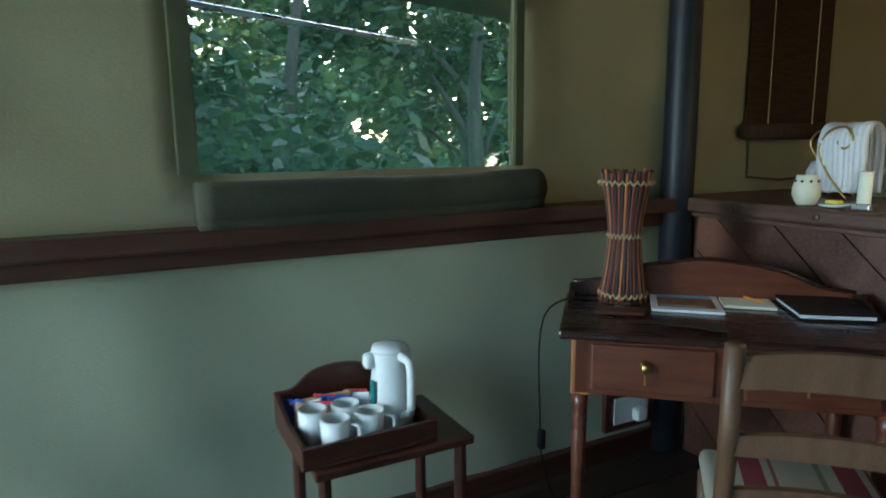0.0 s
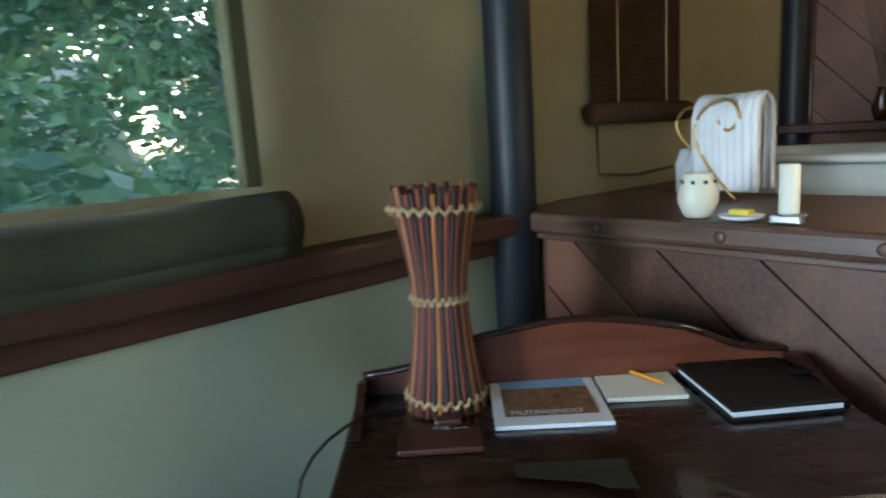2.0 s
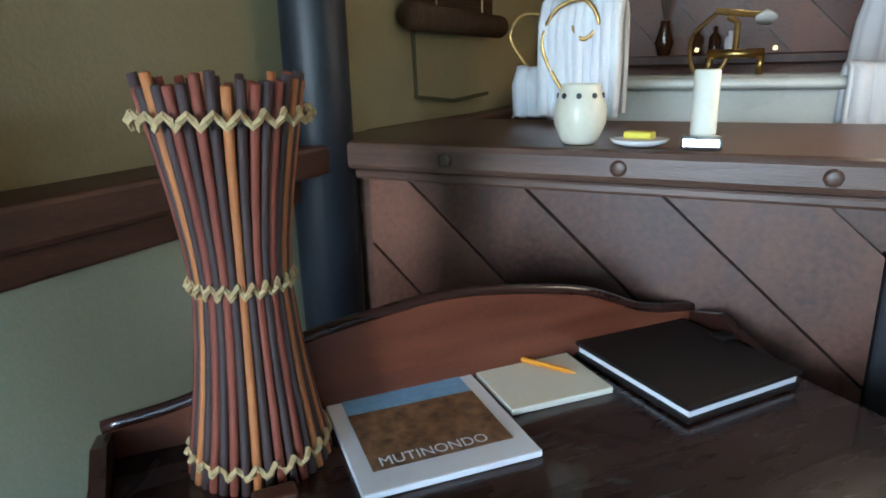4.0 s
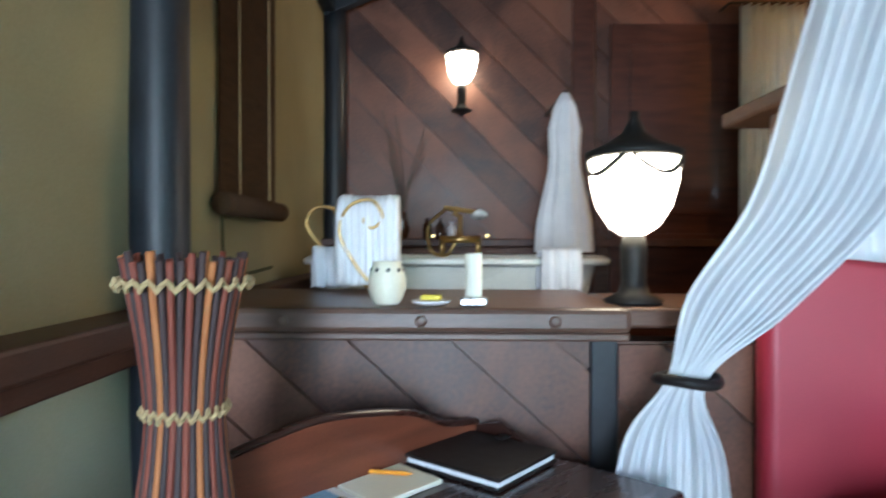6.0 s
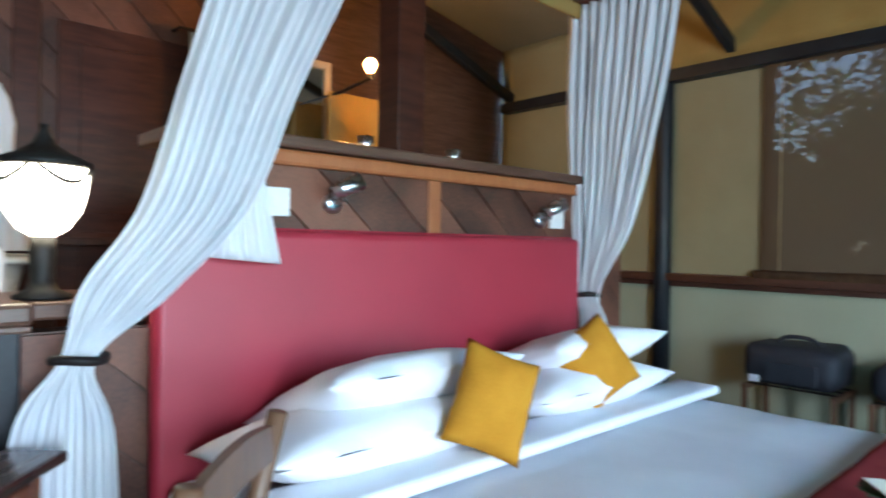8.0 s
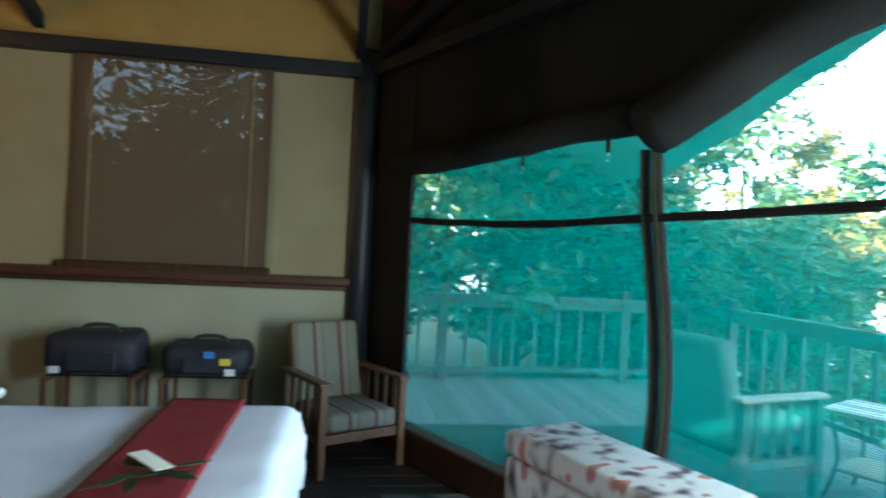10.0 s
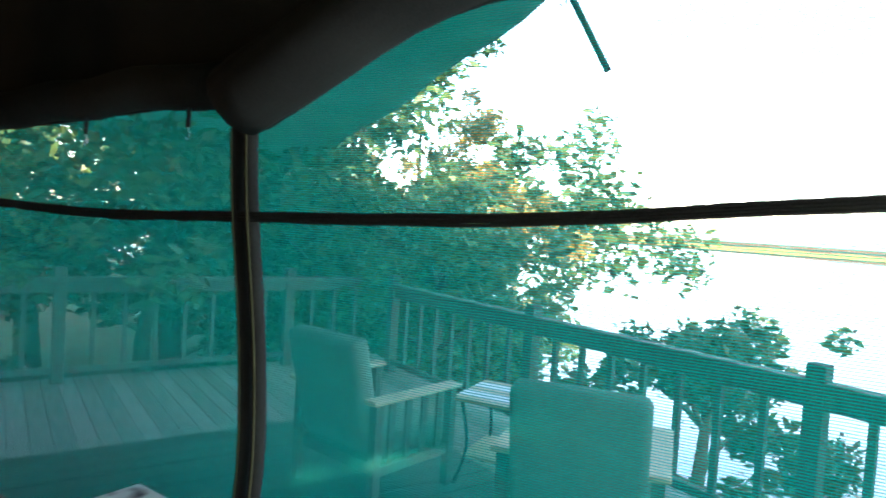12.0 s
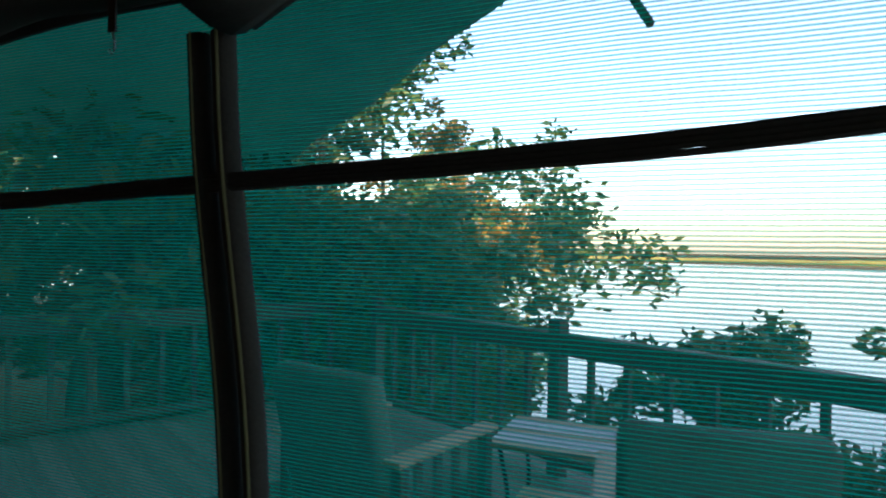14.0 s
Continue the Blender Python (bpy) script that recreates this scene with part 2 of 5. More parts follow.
def leaf_mat(name, c1, c2):
    m, nt, p, out = mat_new(name)
    n, l = nt.nodes.new, nt.links.new
    g, r = n("ShaderNodeNewGeometry"), n("ShaderNodeValToRGB")
    r.color_ramp.elements[0].color, r.color_ramp.elements[1].color = (*c1, 1), (*c2, 1)
    l(g.outputs["Random Per Island"], r.inputs[0]); l(r.outputs[0], p.inputs["Base Color"])
    p.inputs["Roughness"].default_value = 0.45
    tl, ms = n("ShaderNodeBsdfTranslucent"), n("ShaderNodeMixShader")
    l(r.outputs[0], tl.inputs[0]); ms.inputs[0].default_value = 0.35
    l(p.outputs[0], ms.inputs[1]); l(tl.outputs[0], ms.inputs[2]); l(ms.outputs[0], out.inputs[0])
    return m


LEAF = leaf_mat("green_leaves", (0.035, 0.075, 0.02), (0.12, 0.19, 0.05))
LEAF_DARK = leaf_mat("dark_green_leaves", (0.022, 0.05, 0.016), (0.07, 0.12, 0.035))
# warm late sun on the far trees, put into the leaf colour
LEAF_SUNLIT = leaf_mat("sun_yellow_leaves", (0.13, 0.13, 0.025), (0.30, 0.22, 0.05))


def stripes(name, cols, scale, axis=0, floral=False):
    m, nt, p, out = mat_new(name)
    n, l = nt.nodes.new, nt.links.new
    tc, r = n("ShaderNodeTexCoord"), n("ShaderNodeValToRGB")
    if floral:
        v = n("ShaderNodeTexNoise"); v.inputs["Scale"].default_value = scale; v.inputs["Detail"].default_value = 1.5
        l(tc.outputs["Object"], v.inputs[0]); l(v.outputs[0], r.inputs[0])
        r.color_ramp.interpolation = "LINEAR"
    else:
        s, f, mu = n("ShaderNodeSeparateXYZ"), n("ShaderNodeMath"), n("ShaderNodeMath")
        mu.operation, f.operation = "MULTIPLY", "FRACT"
        mu.inputs[1].default_value = scale
        l(tc.outputs["Object"], s.inputs[0]); l(s.outputs[axis], mu.inputs[0]); l(mu.outputs[0], f.inputs[0]); l(f.outputs[0], r.inputs[0])
        r.color_ramp.interpolation = "CONSTANT"
    e = r.color_ramp.elements
    while len(e) < len(cols):
        e.new(0.5)
    for i, (pos, c) in enumerate(cols):
        e[i].position, e[i].color = pos, (*c, 1)
    l(r.outputs[0], p.inputs["Base Color"])
    p.inputs["Roughness"].default_value, p.inputs["Specular IOR Level"].default_value = 0.9, 0.1
    bp, nz = n("ShaderNodeBump"), n("ShaderNodeTexNoise")
    nz.inputs["Scale"].default_value, bp.inputs["Strength"].default_value, bp.inputs["Distance"].default_value = 300, 0.4, 0.004
    l(tc.outputs["Object"], nz.inputs[0]); l(nz.outputs[0], bp.inputs["Height"]); l(bp.outputs[0], p.inputs["Normal"])
    return m


STRIPE = stripes("striped_seat_cloth", [(0, (0.36, 0.33, 0.26)), (0.3, (0.2, 0.2, 0.14)), (0.36, (0.4, 0.36, 0.28)), (0.5, (0.22, 0.05, 0.06)), (0.74, (0.36, 0.33, 0.26)), (0.82, (0.24, 0.1, 0.08)), (0.86, (0.38, 0.34, 0.27))], 4.2)
STRIPE_DARK = stripes("faded_armchair_cloth", [(0, (0.17, 0.17, 0.13)), (0.45, (0.10, 0.04, 0.035)), (0.56, (0.19, 0.18, 0.14)), (0.8, (0.13, 0.12, 0.09)), (0.86, (0.18, 0.17, 0.13))], 5.0)
FLORAL = stripes("floral_trunk_cloth", [(0.3, (0.10, 0.08, 0.09)), (0.4, (0.42, 0.36, 0.34)), (0.46, (0.60, 0.58, 0.54)), (0.62, (0.64, 0.62, 0.58)), (0.68, (0.45, 0.2, 0.17))], 9, floral=True)
LAMPGLASS = glow("lit_frosted_glass", (1.0, 0.84, 0.55), 0.9)
BULBGLOW = glow("lit_amber_bulb", (1.0, 0.42, 0.07), 6.0)
LAMP_POWER = 2.2


# ---- building helpers ----
def link_mesh(name, bm, material, smooth=False):
    me = bpy.data.meshes.new(name)
    bmesh.ops.recalc_face_normals(bm, faces=bm.faces)
    bm.to_mesh(me); bm.free()
    me.materials.append(material)
    if smooth:
        me.polygons.foreach_set("use_smooth", [True] * len(me.polygons))
    return new(name, me)


def part(name, bm, material, parent, label="", smooth=False, m=None):
    ob = link_mesh(name, bm, material, smooth)
    ob.parent = parent
    if m is not None:
        ob.matrix_basis = m
    return tagged(ob, label)


def single(name, bm, material, label, category, group="", kind="", m=None, smooth=False):
    ob = link_mesh(name, bm, material, smooth)
    if m is not None:
        ob.matrix_basis = m
    return tagged(ob, label, category, group, kind)


def thing(name, m, label, category, group="", kind=""):
    ob = new(name)
    ob.matrix_basis = m
    ob.empty_display_size = 0.1
    return tagged(ob, label, category, group, kind)


def bx(x0, x1, y0, y1, z0, z1, bevel=0.0, bm=None, m=None, segs=2):
    bm = bm or bmesh.new()
    t = bmesh.new()
    bmesh.ops.create_cube(t, size=1)
    for v in t.verts:
        v.co = Vector(((x0 + x1) / 2 + v.co.x * (x1 - x0), (y0 + y1) / 2 + v.co.y * (y1 - y0), (z0 + z1) / 2 + v.co.z * (z1 - z0)))
    if bevel:
        bmesh.ops.bevel(t, geom=t.edges[:], offset=bevel, segments=segs, affect="EDGES", profile=0.5)
    if m is not None:
        bmesh.ops.transform(t, matrix=m, verts=t.verts)
    me = bpy.data.meshes.new("tmp"); t.to_mesh(me); t.free(); bm.from_mesh(me); bpy.data.meshes.remove(me)
    return bm


def beam(a, b, w, h, bevel=0.004):
    """A squared timber from a to b."""
    a, b = Vector(a), Vector(b)
    d = b - a
    return bx(-w / 2, w / 2, -h / 2, h / 2, 0, d.length, bevel, m=Matrix.Translation(a) @ d.to_track_quat("Z", "Y").to_matrix().to_4x4())


def lathe(profile, segs=28, bm=None, centre=(0, 0)):
    bm = bm or bmesh.new()
    rings = []
    for r, z in profile:
        rings.append([bm.verts.new((centre[0] + r * math.cos(2 * math.pi * i / segs), centre[1] + r * math.sin(2 * math.pi * i / segs), z)) for i in range(segs)])
    for a, b in zip(rings, rings[1:]):
        for i in range(segs):
            bm.faces.new((a[i], a[(i + 1) % segs], b[(i + 1) % segs], b[i]))
    bm.faces.new(rings[0][::-1]); bm.faces.new(rings[-1])
    return bm


def tube(points, r, segs=10, bm=None, taper=None):
    bm = bm or bmesh.new()
    pts = [Vector(p) for p in points]
    rings = []
    for i, p in enumerate(pts):
        d = (pts[min(i + 1, len(pts) - 1)] - pts[max(i - 1, 0)]).normalized()
        up = Vector((0, 0, 1)) if abs(d.z) < 0.9 else Vector((1, 0, 0))
        u = d.cross(up).normalized(); w = d.cross(u)
        rr = r if taper is None else r + (taper - r) * i / (len(pts) - 1)
        rings.append([bm.verts.new(p + (u * math.cos(2 * math.pi * k / segs) + w * math.sin(2 * math.pi * k / segs)) * rr) for k in range(segs)])
    for a, b in zip(rings, rings[1:]):
        for k in range(segs):
            bm.faces.new((a[k], a[(k + 1) % segs], b[(k + 1) % segs], b[k]))
    bm.faces.new(rings[0][::-1]); bm.faces.new(rings[-1])
    return bm


def curve_pts(ctrl, n=24):
    """Smooth points through the control points (Catmull-Rom)."""
    c = [Vector(p) for p in ctrl]
    c = [c[0] * 2 - c[1]] + c + [c[-1] * 2 - c[-2]]
    out, spans = [], len(c) - 3
    for k in range(n + 1):
        x = min(k / n * spans, spans - 1e-6)
        i, f = int(x), x - int(x)
        p0, p1, p2, p3 = c[i:i + 4]
        out.append(0.5 * (2 * p1 + (p2 - p0) * f + (2 * p0 - 5 * p1 + 4 * p2 - p3) * f * f + (3 * p1 - p0 - 3 * p2 + p3) * f ** 3))
    return out


def prism(poly, depth, bm=None):
    """Extrude an outline in the xz plane from y = 0 to y = depth."""
    bm = bm or bmesh.new()
    a = [bm.verts.new((x, 0, z)) for x, z in poly]
    b = [bm.verts.new((x, depth, z)) for x, z in poly]
    bm.faces.new(a); bm.faces.new(b[::-1])
    for i in range(len(poly)):
        j = (i + 1) % len(poly)
        bm.faces.new((a[j], a[i], b[i], b[j]))
    return bm


def clip(poly, axis, value, keep_less):
    out = []
    for i, p in enumerate(poly):
        q = poly[(i + 1) % len(poly)]
        ip, iq = (p[axis] <= value) == keep_less, (q[axis] <= value) == keep_less
        if ip:
            out.append(p)
        if ip != iq:
            f = (value - p[axis]) / (q[axis] - p[axis])
            out.append((p[0] + (q[0] - p[0]) * f, p[1] + (q[1] - p[1]) * f))
    return out


def diagonal_boards(parent, m, w, h, width, angle, depth=0.02, gap=0.003, sink=0.0):
    """Slanting boards, each a piece, cut to a w by h panel in the local xz plane."""
    a = radians(angle)
    d, n = (math.cos(a), math.sin(a)), (-math.sin(a), math.cos(a))
    lo = min(0, w * n[0], h * n[1], w * n[0] + h * n[1])
    hi = max(0, w * n[0], h * n[1], w * n[0] + h * n[1])
    k = lo
    while k < hi:
        q = [(n[0] * s + d[0] * e, n[1] * s + d[1] * e) for s, e in ((k + gap, -9), (k + width - gap, -9), (k + width - gap, 9), (k + gap, 9))]
        for ax, val, less in ((0, 0, False), (0, w, True), (1, 0, False), (1, h, True)):
            q = clip(q, ax, val, less) if len(q) > 2 else q
        if len(q) > 2:
            bm = prism(q, depth)
            ob = part("board", bm, BOARD, parent, m=m @ pose(0, random.uniform(-0.002, 0.002), 0))
        k += width


def cloth_wall(name, m, us, vs, hole, material, amp=0.012, thick=0.012, label="", seed=0, parent=None, top=None):
    """A canvas sheet in the local xz plane, soft folds, with an opening cut right through."""
    bm = bmesh.new()
    grid = {}
    for i, u in enumerate(us):
        for j, v in enumerate(vs):
            edge = min(1, min(v - vs[0], vs[-1] - v) / 0.1 + 0.15)
            f = amp * edge * (noise.noise((u * 1.1 + v * 0.5 + seed, v * 0.9 - u * 0.35, seed)) + 0.5 * noise.noise((u * 3.1 + v * 2.0 + seed, v * 2.3, seed + 4)))
            grid[i, j] = bm.verts.new((u, f, v if top is None else vs[0] + (v - vs[0]) * (top(u) - vs[0]) / (vs[-1] - vs[0])))
    for i in range(len(us) - 1):
        for j in range(len(vs) - 1):
            cu, cv = (us[i] + us[i + 1]) / 2, (vs[j] + vs[j + 1]) / 2
            if hole and any(a < cu < b and c < cv < d for a, b, c, d in hole):
                continue
            bm.faces.new((grid[i, j], grid[i + 1, j], grid[i + 1, j + 1], grid[i, j + 1]))
    for v in [v for v in bm.verts if not v.link_faces]:
        bm.verts.remove(v)
    ob = link_mesh(name, bm, material, True)
    ob.matrix_basis = m
    md = ob.modifiers.new("thickness", "SOLIDIFY"); md.thickness, md.offset = thick, 0
    return tagged(ob, label, "wall", kind="structure")


def steps(a, b, d, *marks):
    pts = sorted({round(x, 4) for x in (a, b, *marks)})
    out = []
    for p, q in zip(pts, pts[1:]):
        k = max(1, round((q - p) / d))
        out += [p + (q - p) * i / k for i in range(k)]
    return out + [b]


def leaf_cloud(name, centres, radii, count, size, material, parent=None, label="", category="", kind="", seed=1, m=None, flat=0.5):
    """Many small pointed leaves scattered through uneven clumps."""
    rng = np.random.default_rng(seed)
    centres, radii = np.array(centres, float), np.array(radii, float)
    weight = radii ** 2 / (radii ** 2).sum()
    idx = rng.choice(len(centres), count, p=weight)
    d = rng.normal(size=(count, 3)); d /= np.linalg.norm(d, axis=1)[:, None]
    rad = radii[idx] * rng.random(count) ** 0.45 * (0.8 + 0.4 * rng.random(count))
    c = centres[idx] + d * rad[:, None] * np.array((1, 1, 0.8))
    a = rng.normal(size=(count, 3)); a[:, 2] *= flat; a /= np.linalg.norm(a, axis=1)[:, None]
    b = np.cross(a, rng.normal(size=(count, 3))); b /= np.linalg.norm(b, axis=1)[:, None]
    s = size * (0.55 + 0.9 * rng.random(count))[:, None]
    v = np.stack([c - a * s, c + b * s * 0.45 - a * s * 0.1, c + a * s, c - b * s * 0.45 - a * s * 0.1], 1).reshape(-1, 3)
    f = np.arange(count * 4).reshape(-1, 4)
    me = bpy.data.meshes.new(name)
    me.from_pydata(v.tolist(), [], f.tolist())
    me.materials.append(material)
    ob = new(name, me)
    if parent:
        ob.parent = parent
    if m is not None:
        ob.matrix_basis = m
    return tagged(ob, label, category, kind=kind)


# ---- plan ----
EAVE, RIDGE = 2.45, 3.5
WEST, EAST, BACK = 0.0, 5.0, 2.0
CX, CY = 5.05, -2.1
UX, UY = -0.891, -0.454
FRONT = Matrix(((UX, -UY, 0, CX), (UY, UX, 0, CY), (0, 0, 1, 0), (0, 0, 0, 1)))  # along the front wall; local y points outward
FRONT_LEN = 5.67


def on_front(s, out=0.0, z=0.0):
    return FRONT @ Vector((s, out, z))


# floor
flo = thing("floor", pose(0, 0, 0), "dark polished wooden floor boards", "floor", kind="structure")
bm = bx(-0.1, 5.4, -5.0, 2.1, -0.12, -0.022)
part("subfloor", bm, FLOORW, flo)
plank = bpy.data.meshes.new("plank")
bmp = bx(0, 0.142, 0, 7.0, -0.02, 0.0, 0.003, segs=1); bmp.to_mesh(plank); bmp.free(); plank.materials.append(FLOORW)
for i in range(36):
    ob = new("plank", plank); ob.parent = flo; ob.matrix_basis = pose(-0.05 + i * 0.146, -4.95, random.uniform(-0.001, 0.001))
single("floor_mat", bx(0.42, 3.9, -2.9, -2.2, 0.003, 0.012, 0.004), CARPET, "grey woven floor mat beside the bed", "mat")
single("bath_platform", bx(0.02, 2.1, 0.55, 1.98, 0.0, 0.56, 0.01), LEDGE, "raised dark wooden platform under the bathtub", "platform", kind="structure")

# west wall: canvas above and below the timber rail
WY0, WY1, WZ0, WZ1 = -1.815, -0.79, 1.195, 2.02
west = Matrix(((0, -1, 0, WEST), (1, 0, 0, 0), (0, 0, 1, 0), (0, 0, 0, 1)))  # local x runs along +y; local y points outward
cloth_wall("wall_west", west, steps(-4.75, 2.0, 0.11, WY0, WY1), steps(1.0, EAVE, 0.1, WZ0, WZ1, 1.35), [(WY0, WY1, WZ0, WZ1)], CANVAS, 0.04, label="khaki canvas tent wall with an open window")
cloth_wall("wall_west_lower", west, steps(-4.75, 2.0, 0.1), steps(0.0, 1.0, 0.08), None, CANVAS_LOW, 0.055, label="pale sage canvas skirt wall under the rail", seed=7)
rail_w = thing("rail_west", pose(0, 0, 0), "dark worn wooden rail along the canvas wall", "rail", kind="structure")
part("rail_board", bx(-0.02, 0.10, -4.7, -0.03, 1.0, 1.055, 0.008), RAIL, rail_w)
part("rail_lip", bx(-0.02, 0.045, -4.7, -0.03, 0.945, 0.998, 0.006), RAIL, rail_w)
part("rail_board", bx(-0.02, 0.10, 0.2, 1.95, 1.0, 1.055, 0.008), RAIL, rail_w)
single("baseboard", bx(0.005, 0.04, -4.6, -0.1, 0.0, 0.09, 0.006), RAIL, "dark wooden skirting along the canvas wall", "baseboard", kind="structure")

win = thing("window_1", pose(0, 0, 0), "open tent window with fine gauze and canvas binding", "window", kind="structure")
for nm, b in (("binding", (0.0, 0.016, WY0 - 0.055, WY0, WZ0, WZ1 + 0.05)), ("binding", (0.0, 0.016, WY1, WY1 + 0.035, WZ0, WZ1 + 0.05)), ("binding", (0.0, 0.016, WY0, WY1, WZ1, WZ1 + 0.05))):
    part(nm, bx(*b, 0.004), CANVAS_TRIM, win)
bm = bmesh.new()
bmesh.ops.create_grid(bm, x_segments=1, y_segments=1, size=0.5)
ob = part("gauze", bm, WINNET, win, "fine green insect gauze", m=pose(-0.012, (WY0 + WY1) / 2, (WZ0 + WZ1) / 2, 0, 90) @ Matrix.Diagonal((WZ1 - WZ0, WY1 - WY0, 1, 1)))
bm = bmesh.new()
pts = [(0.06 + 0.008 * noise.noise((y * 3, 0, 2)), y, 1.118 + 0.012 * noise.noise((y * 2.1, 5, 0))) for y in np.linspace(WY0 - 0.02, WY1 + 0.06, 26)]
tube(pts, 0.062, 16, bm)
tube([(p[0] + 0.02, p[1], p[2] - 0.045) for p in pts], 0.03, 10, bm)
single("rolled_window_flap", bm, CANVAS_FLAP, "dark green canvas window flap rolled up under the opening", "window flap", smooth=True)
# awning outside the window
bm = bmesh.new()
rows = [[bm.verts.new((-0.03 - 0.55 * k, y, 1.99 - 0.13 * k + 0.11 * abs(((y + 1.27) * 1.6)) ** 1.5 * (-0.35) * k)) for y in np.linspace(-2.22, -0.32, 15)] for k in np.linspace(0, 1, 6)]
for a, b in zip(rows, rows[1:]):
    for i in range(14):
        bm.faces.new((a[i], a[i + 1], b[i + 1], b[i]))
ob = single("window_awning", bm, CANVAS_FLAP, "dark green canvas awning over the outside of the window", "awning", smooth=True)
md = ob.modifiers.new("thickness", "SOLIDIFY"); md.thickness = 0.008
single("awning_pole", tube([(-0.55, -2.02, 1.78), (-0.6, -0.87, 1.68)], 0.012, 8), STEEL, "thin grey pole holding the window awning", "pole")

# posts
for x, y, r, nm in ((0.055, -0.05, 0.062, "near the desk corner"), (0.06, 1.93, 0.06, "in the bathroom corner"), (4.95, 0.42, 0.06, "by the bed wall"), (4.96, -2.06, 0.075, "in the front corner")):
    single("tent_pole", lathe([(r, 0.0), (r, 1.2), (r * 1.0, 2.3), (r, EAVE + 0.1)], 28, centre=(x, y)), POLE, "round black painted tent pole " + nm, "pole", "tent poles", smooth=True)

# east wall
east = Matrix(((0, 1, 0, EAST), (1, 0, 0, 0), (0, 0, 1, 0), (0, 0, 0, 1)))
BY0, BY1 = -1.45, -0.24
cloth_wall("wall_east", east, steps(-2.15, 2.0, 0.11, BY0 + 0.06, BY1 - 0.06), steps(1.0, 2.95, 0.1, 1.06, 2.36), [(BY0 + 0.06, BY1 - 0.06, 1.06, 2.36)], CANVAS, 0.015, label="khaki canvas tent wall behind a blind", seed=3)
cloth_wall("wall_east_lower", east, steps(-2.15, 2.0, 0.08), steps(0.0, 1.0, 0.08), None, CANVAS_LOW, 0.07, label="pale canvas skirt wall with soft folds", seed=11)
rail_e = thing("rail_east", pose(0, 0, 0), "dark wooden rail along the far canvas wall", "rail", kind="structure")
part("rail_board", bx(4.91, 5.02, -2.0, 1.95, 0.985, 1.04, 0.008), RAIL, rail_e)
part("rail_lip", bx(4.95, 5.02, -2.0, 1.95, 0.95, 0.983, 0.006), RAIL, rail_e)
single("beam_east", bx(4.90, 5.03, -2.1, 1.95, 2.37, 2.455, 0.008), POLE, "black painted beam over the canvas wall", "beam", kind="structure")
single("beam_west", bx(-0.03, 0.07, -4.7, 1.95, 2.40, 2.47, 0.008), POLE, "black painted beam over the canvas wall", "beam", kind="structure")


def blind(m, w, h, see, label):
    t = thing("roller_blind", m, label, "blind")
    if see:
        bm = bmesh.new(); bmesh.ops.create_grid(bm, x_segments=1, y_segments=1, size=0.5)
        part("woven_sheet", bm, BLINDSEE, t, m=pose(w / 2, 0.012, -h / 2, 90) @ Matrix.Diagonal((w, h, 1, 1)))
    else:
        part("woven_sheet", bx(0, w, 0.01, 0.018, -h, 0), BLIND, t)
    part("head_rail", bx(0, w, 0.0, 0.04, -0.03, 0.03, 0.006), MAHOGANY, t)
    part("rolled_hem", lathe([(0.028, -0.03), (0.034, -0.02), (0.034, w + 0.02), (0.028, w + 0.03)], 18), BLIND, t, smooth=True, m=pose(0, 0.03, -h, 0, 90))
    for u in (0.12, w - 0.12):
        part("cord", tube([(u, 0.03, 0), (u, 0.033, -h)], 0.003, 6), ROPE, t)
    return t


blind(Matrix(((0, -1, 0, EAST - 0.03), (1, 0, 0, BY0), (0, 0, 1, 2.42), (0, 0, 0, 1))), BY1 - BY0, 1.37, True, "brown woven bamboo blind lowered over the window")
blind(Matrix(((0, 1, 0, 0.02), (1, 0, 0, 0.35), (0, 0, 1, 2.4), (0, 0, 0, 1))), 0.54, 1.09, False, "brown woven bamboo blind hanging in the bathroom")
single("blind_binding", tube([(0.03, 0.38, 1.3), (0.035, 0.38, 1.12), (0.035, 0.6, 1.1), (0.035, 0.85, 1.11)], 0.006, 6), CANVAS_TRIM, "canvas binding hanging below the bathroom blind", "binding")
bm = bx(4.86, 4.9, -2.0, 0.5, 2.46, 2.88, 0.0)
cloth_wall("valance_east", Matrix(((0, 1, 0, 4.93), (1, 0, 0, 0), (0, 0, 1, 0), (0, 0, 0, 1))), steps(-2.0, 0.6, 0.08), steps(2.46, 2.94, 0.08), None, YELLOW, 0.05, label="mustard yellow cloth valance above the beam", seed=21)
bm.free()

# front wall: dark canvas with a wide netted opening
def top_line(s):
    if s < 2.26:
        return 1.74 - 0.03 * math.sin(s * 2.2)
    return min(2.2, 1.66 + 0.62 * (1 - math.exp(-(s - 2.26) * 0.95)) + 0.02 * math.sin(s * 7))


front = thing("wall_front", pose(0, 0, 0), "dark canvas front wall around the netted opening", "wall", kind="structure")
bm = bmesh.new()
ss = steps(-0.05, FRONT_LEN + 0.1, 0.1, 0.55, 5.35)
low, high = [], []
for s in ss:
    z0 = top_line(s) if 0.55 <= s <= 5.35 else 0.0
    col = [z0 + (3.3 - z0) * k / 6 for k in range(7)]
    high.append([bm.verts.new((s, 0.02 * noise.noise((s * 2, z * 1.3, 9)), z)) for z in col])
for a, b, s0, s1 in zip(high, high[1:], ss, ss[1:]):
    for k in range(6):
        bm.faces.new((a[k], b[k], b[k + 1], a[k + 1]))
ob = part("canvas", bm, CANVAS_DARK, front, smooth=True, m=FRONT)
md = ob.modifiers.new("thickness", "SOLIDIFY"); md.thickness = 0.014
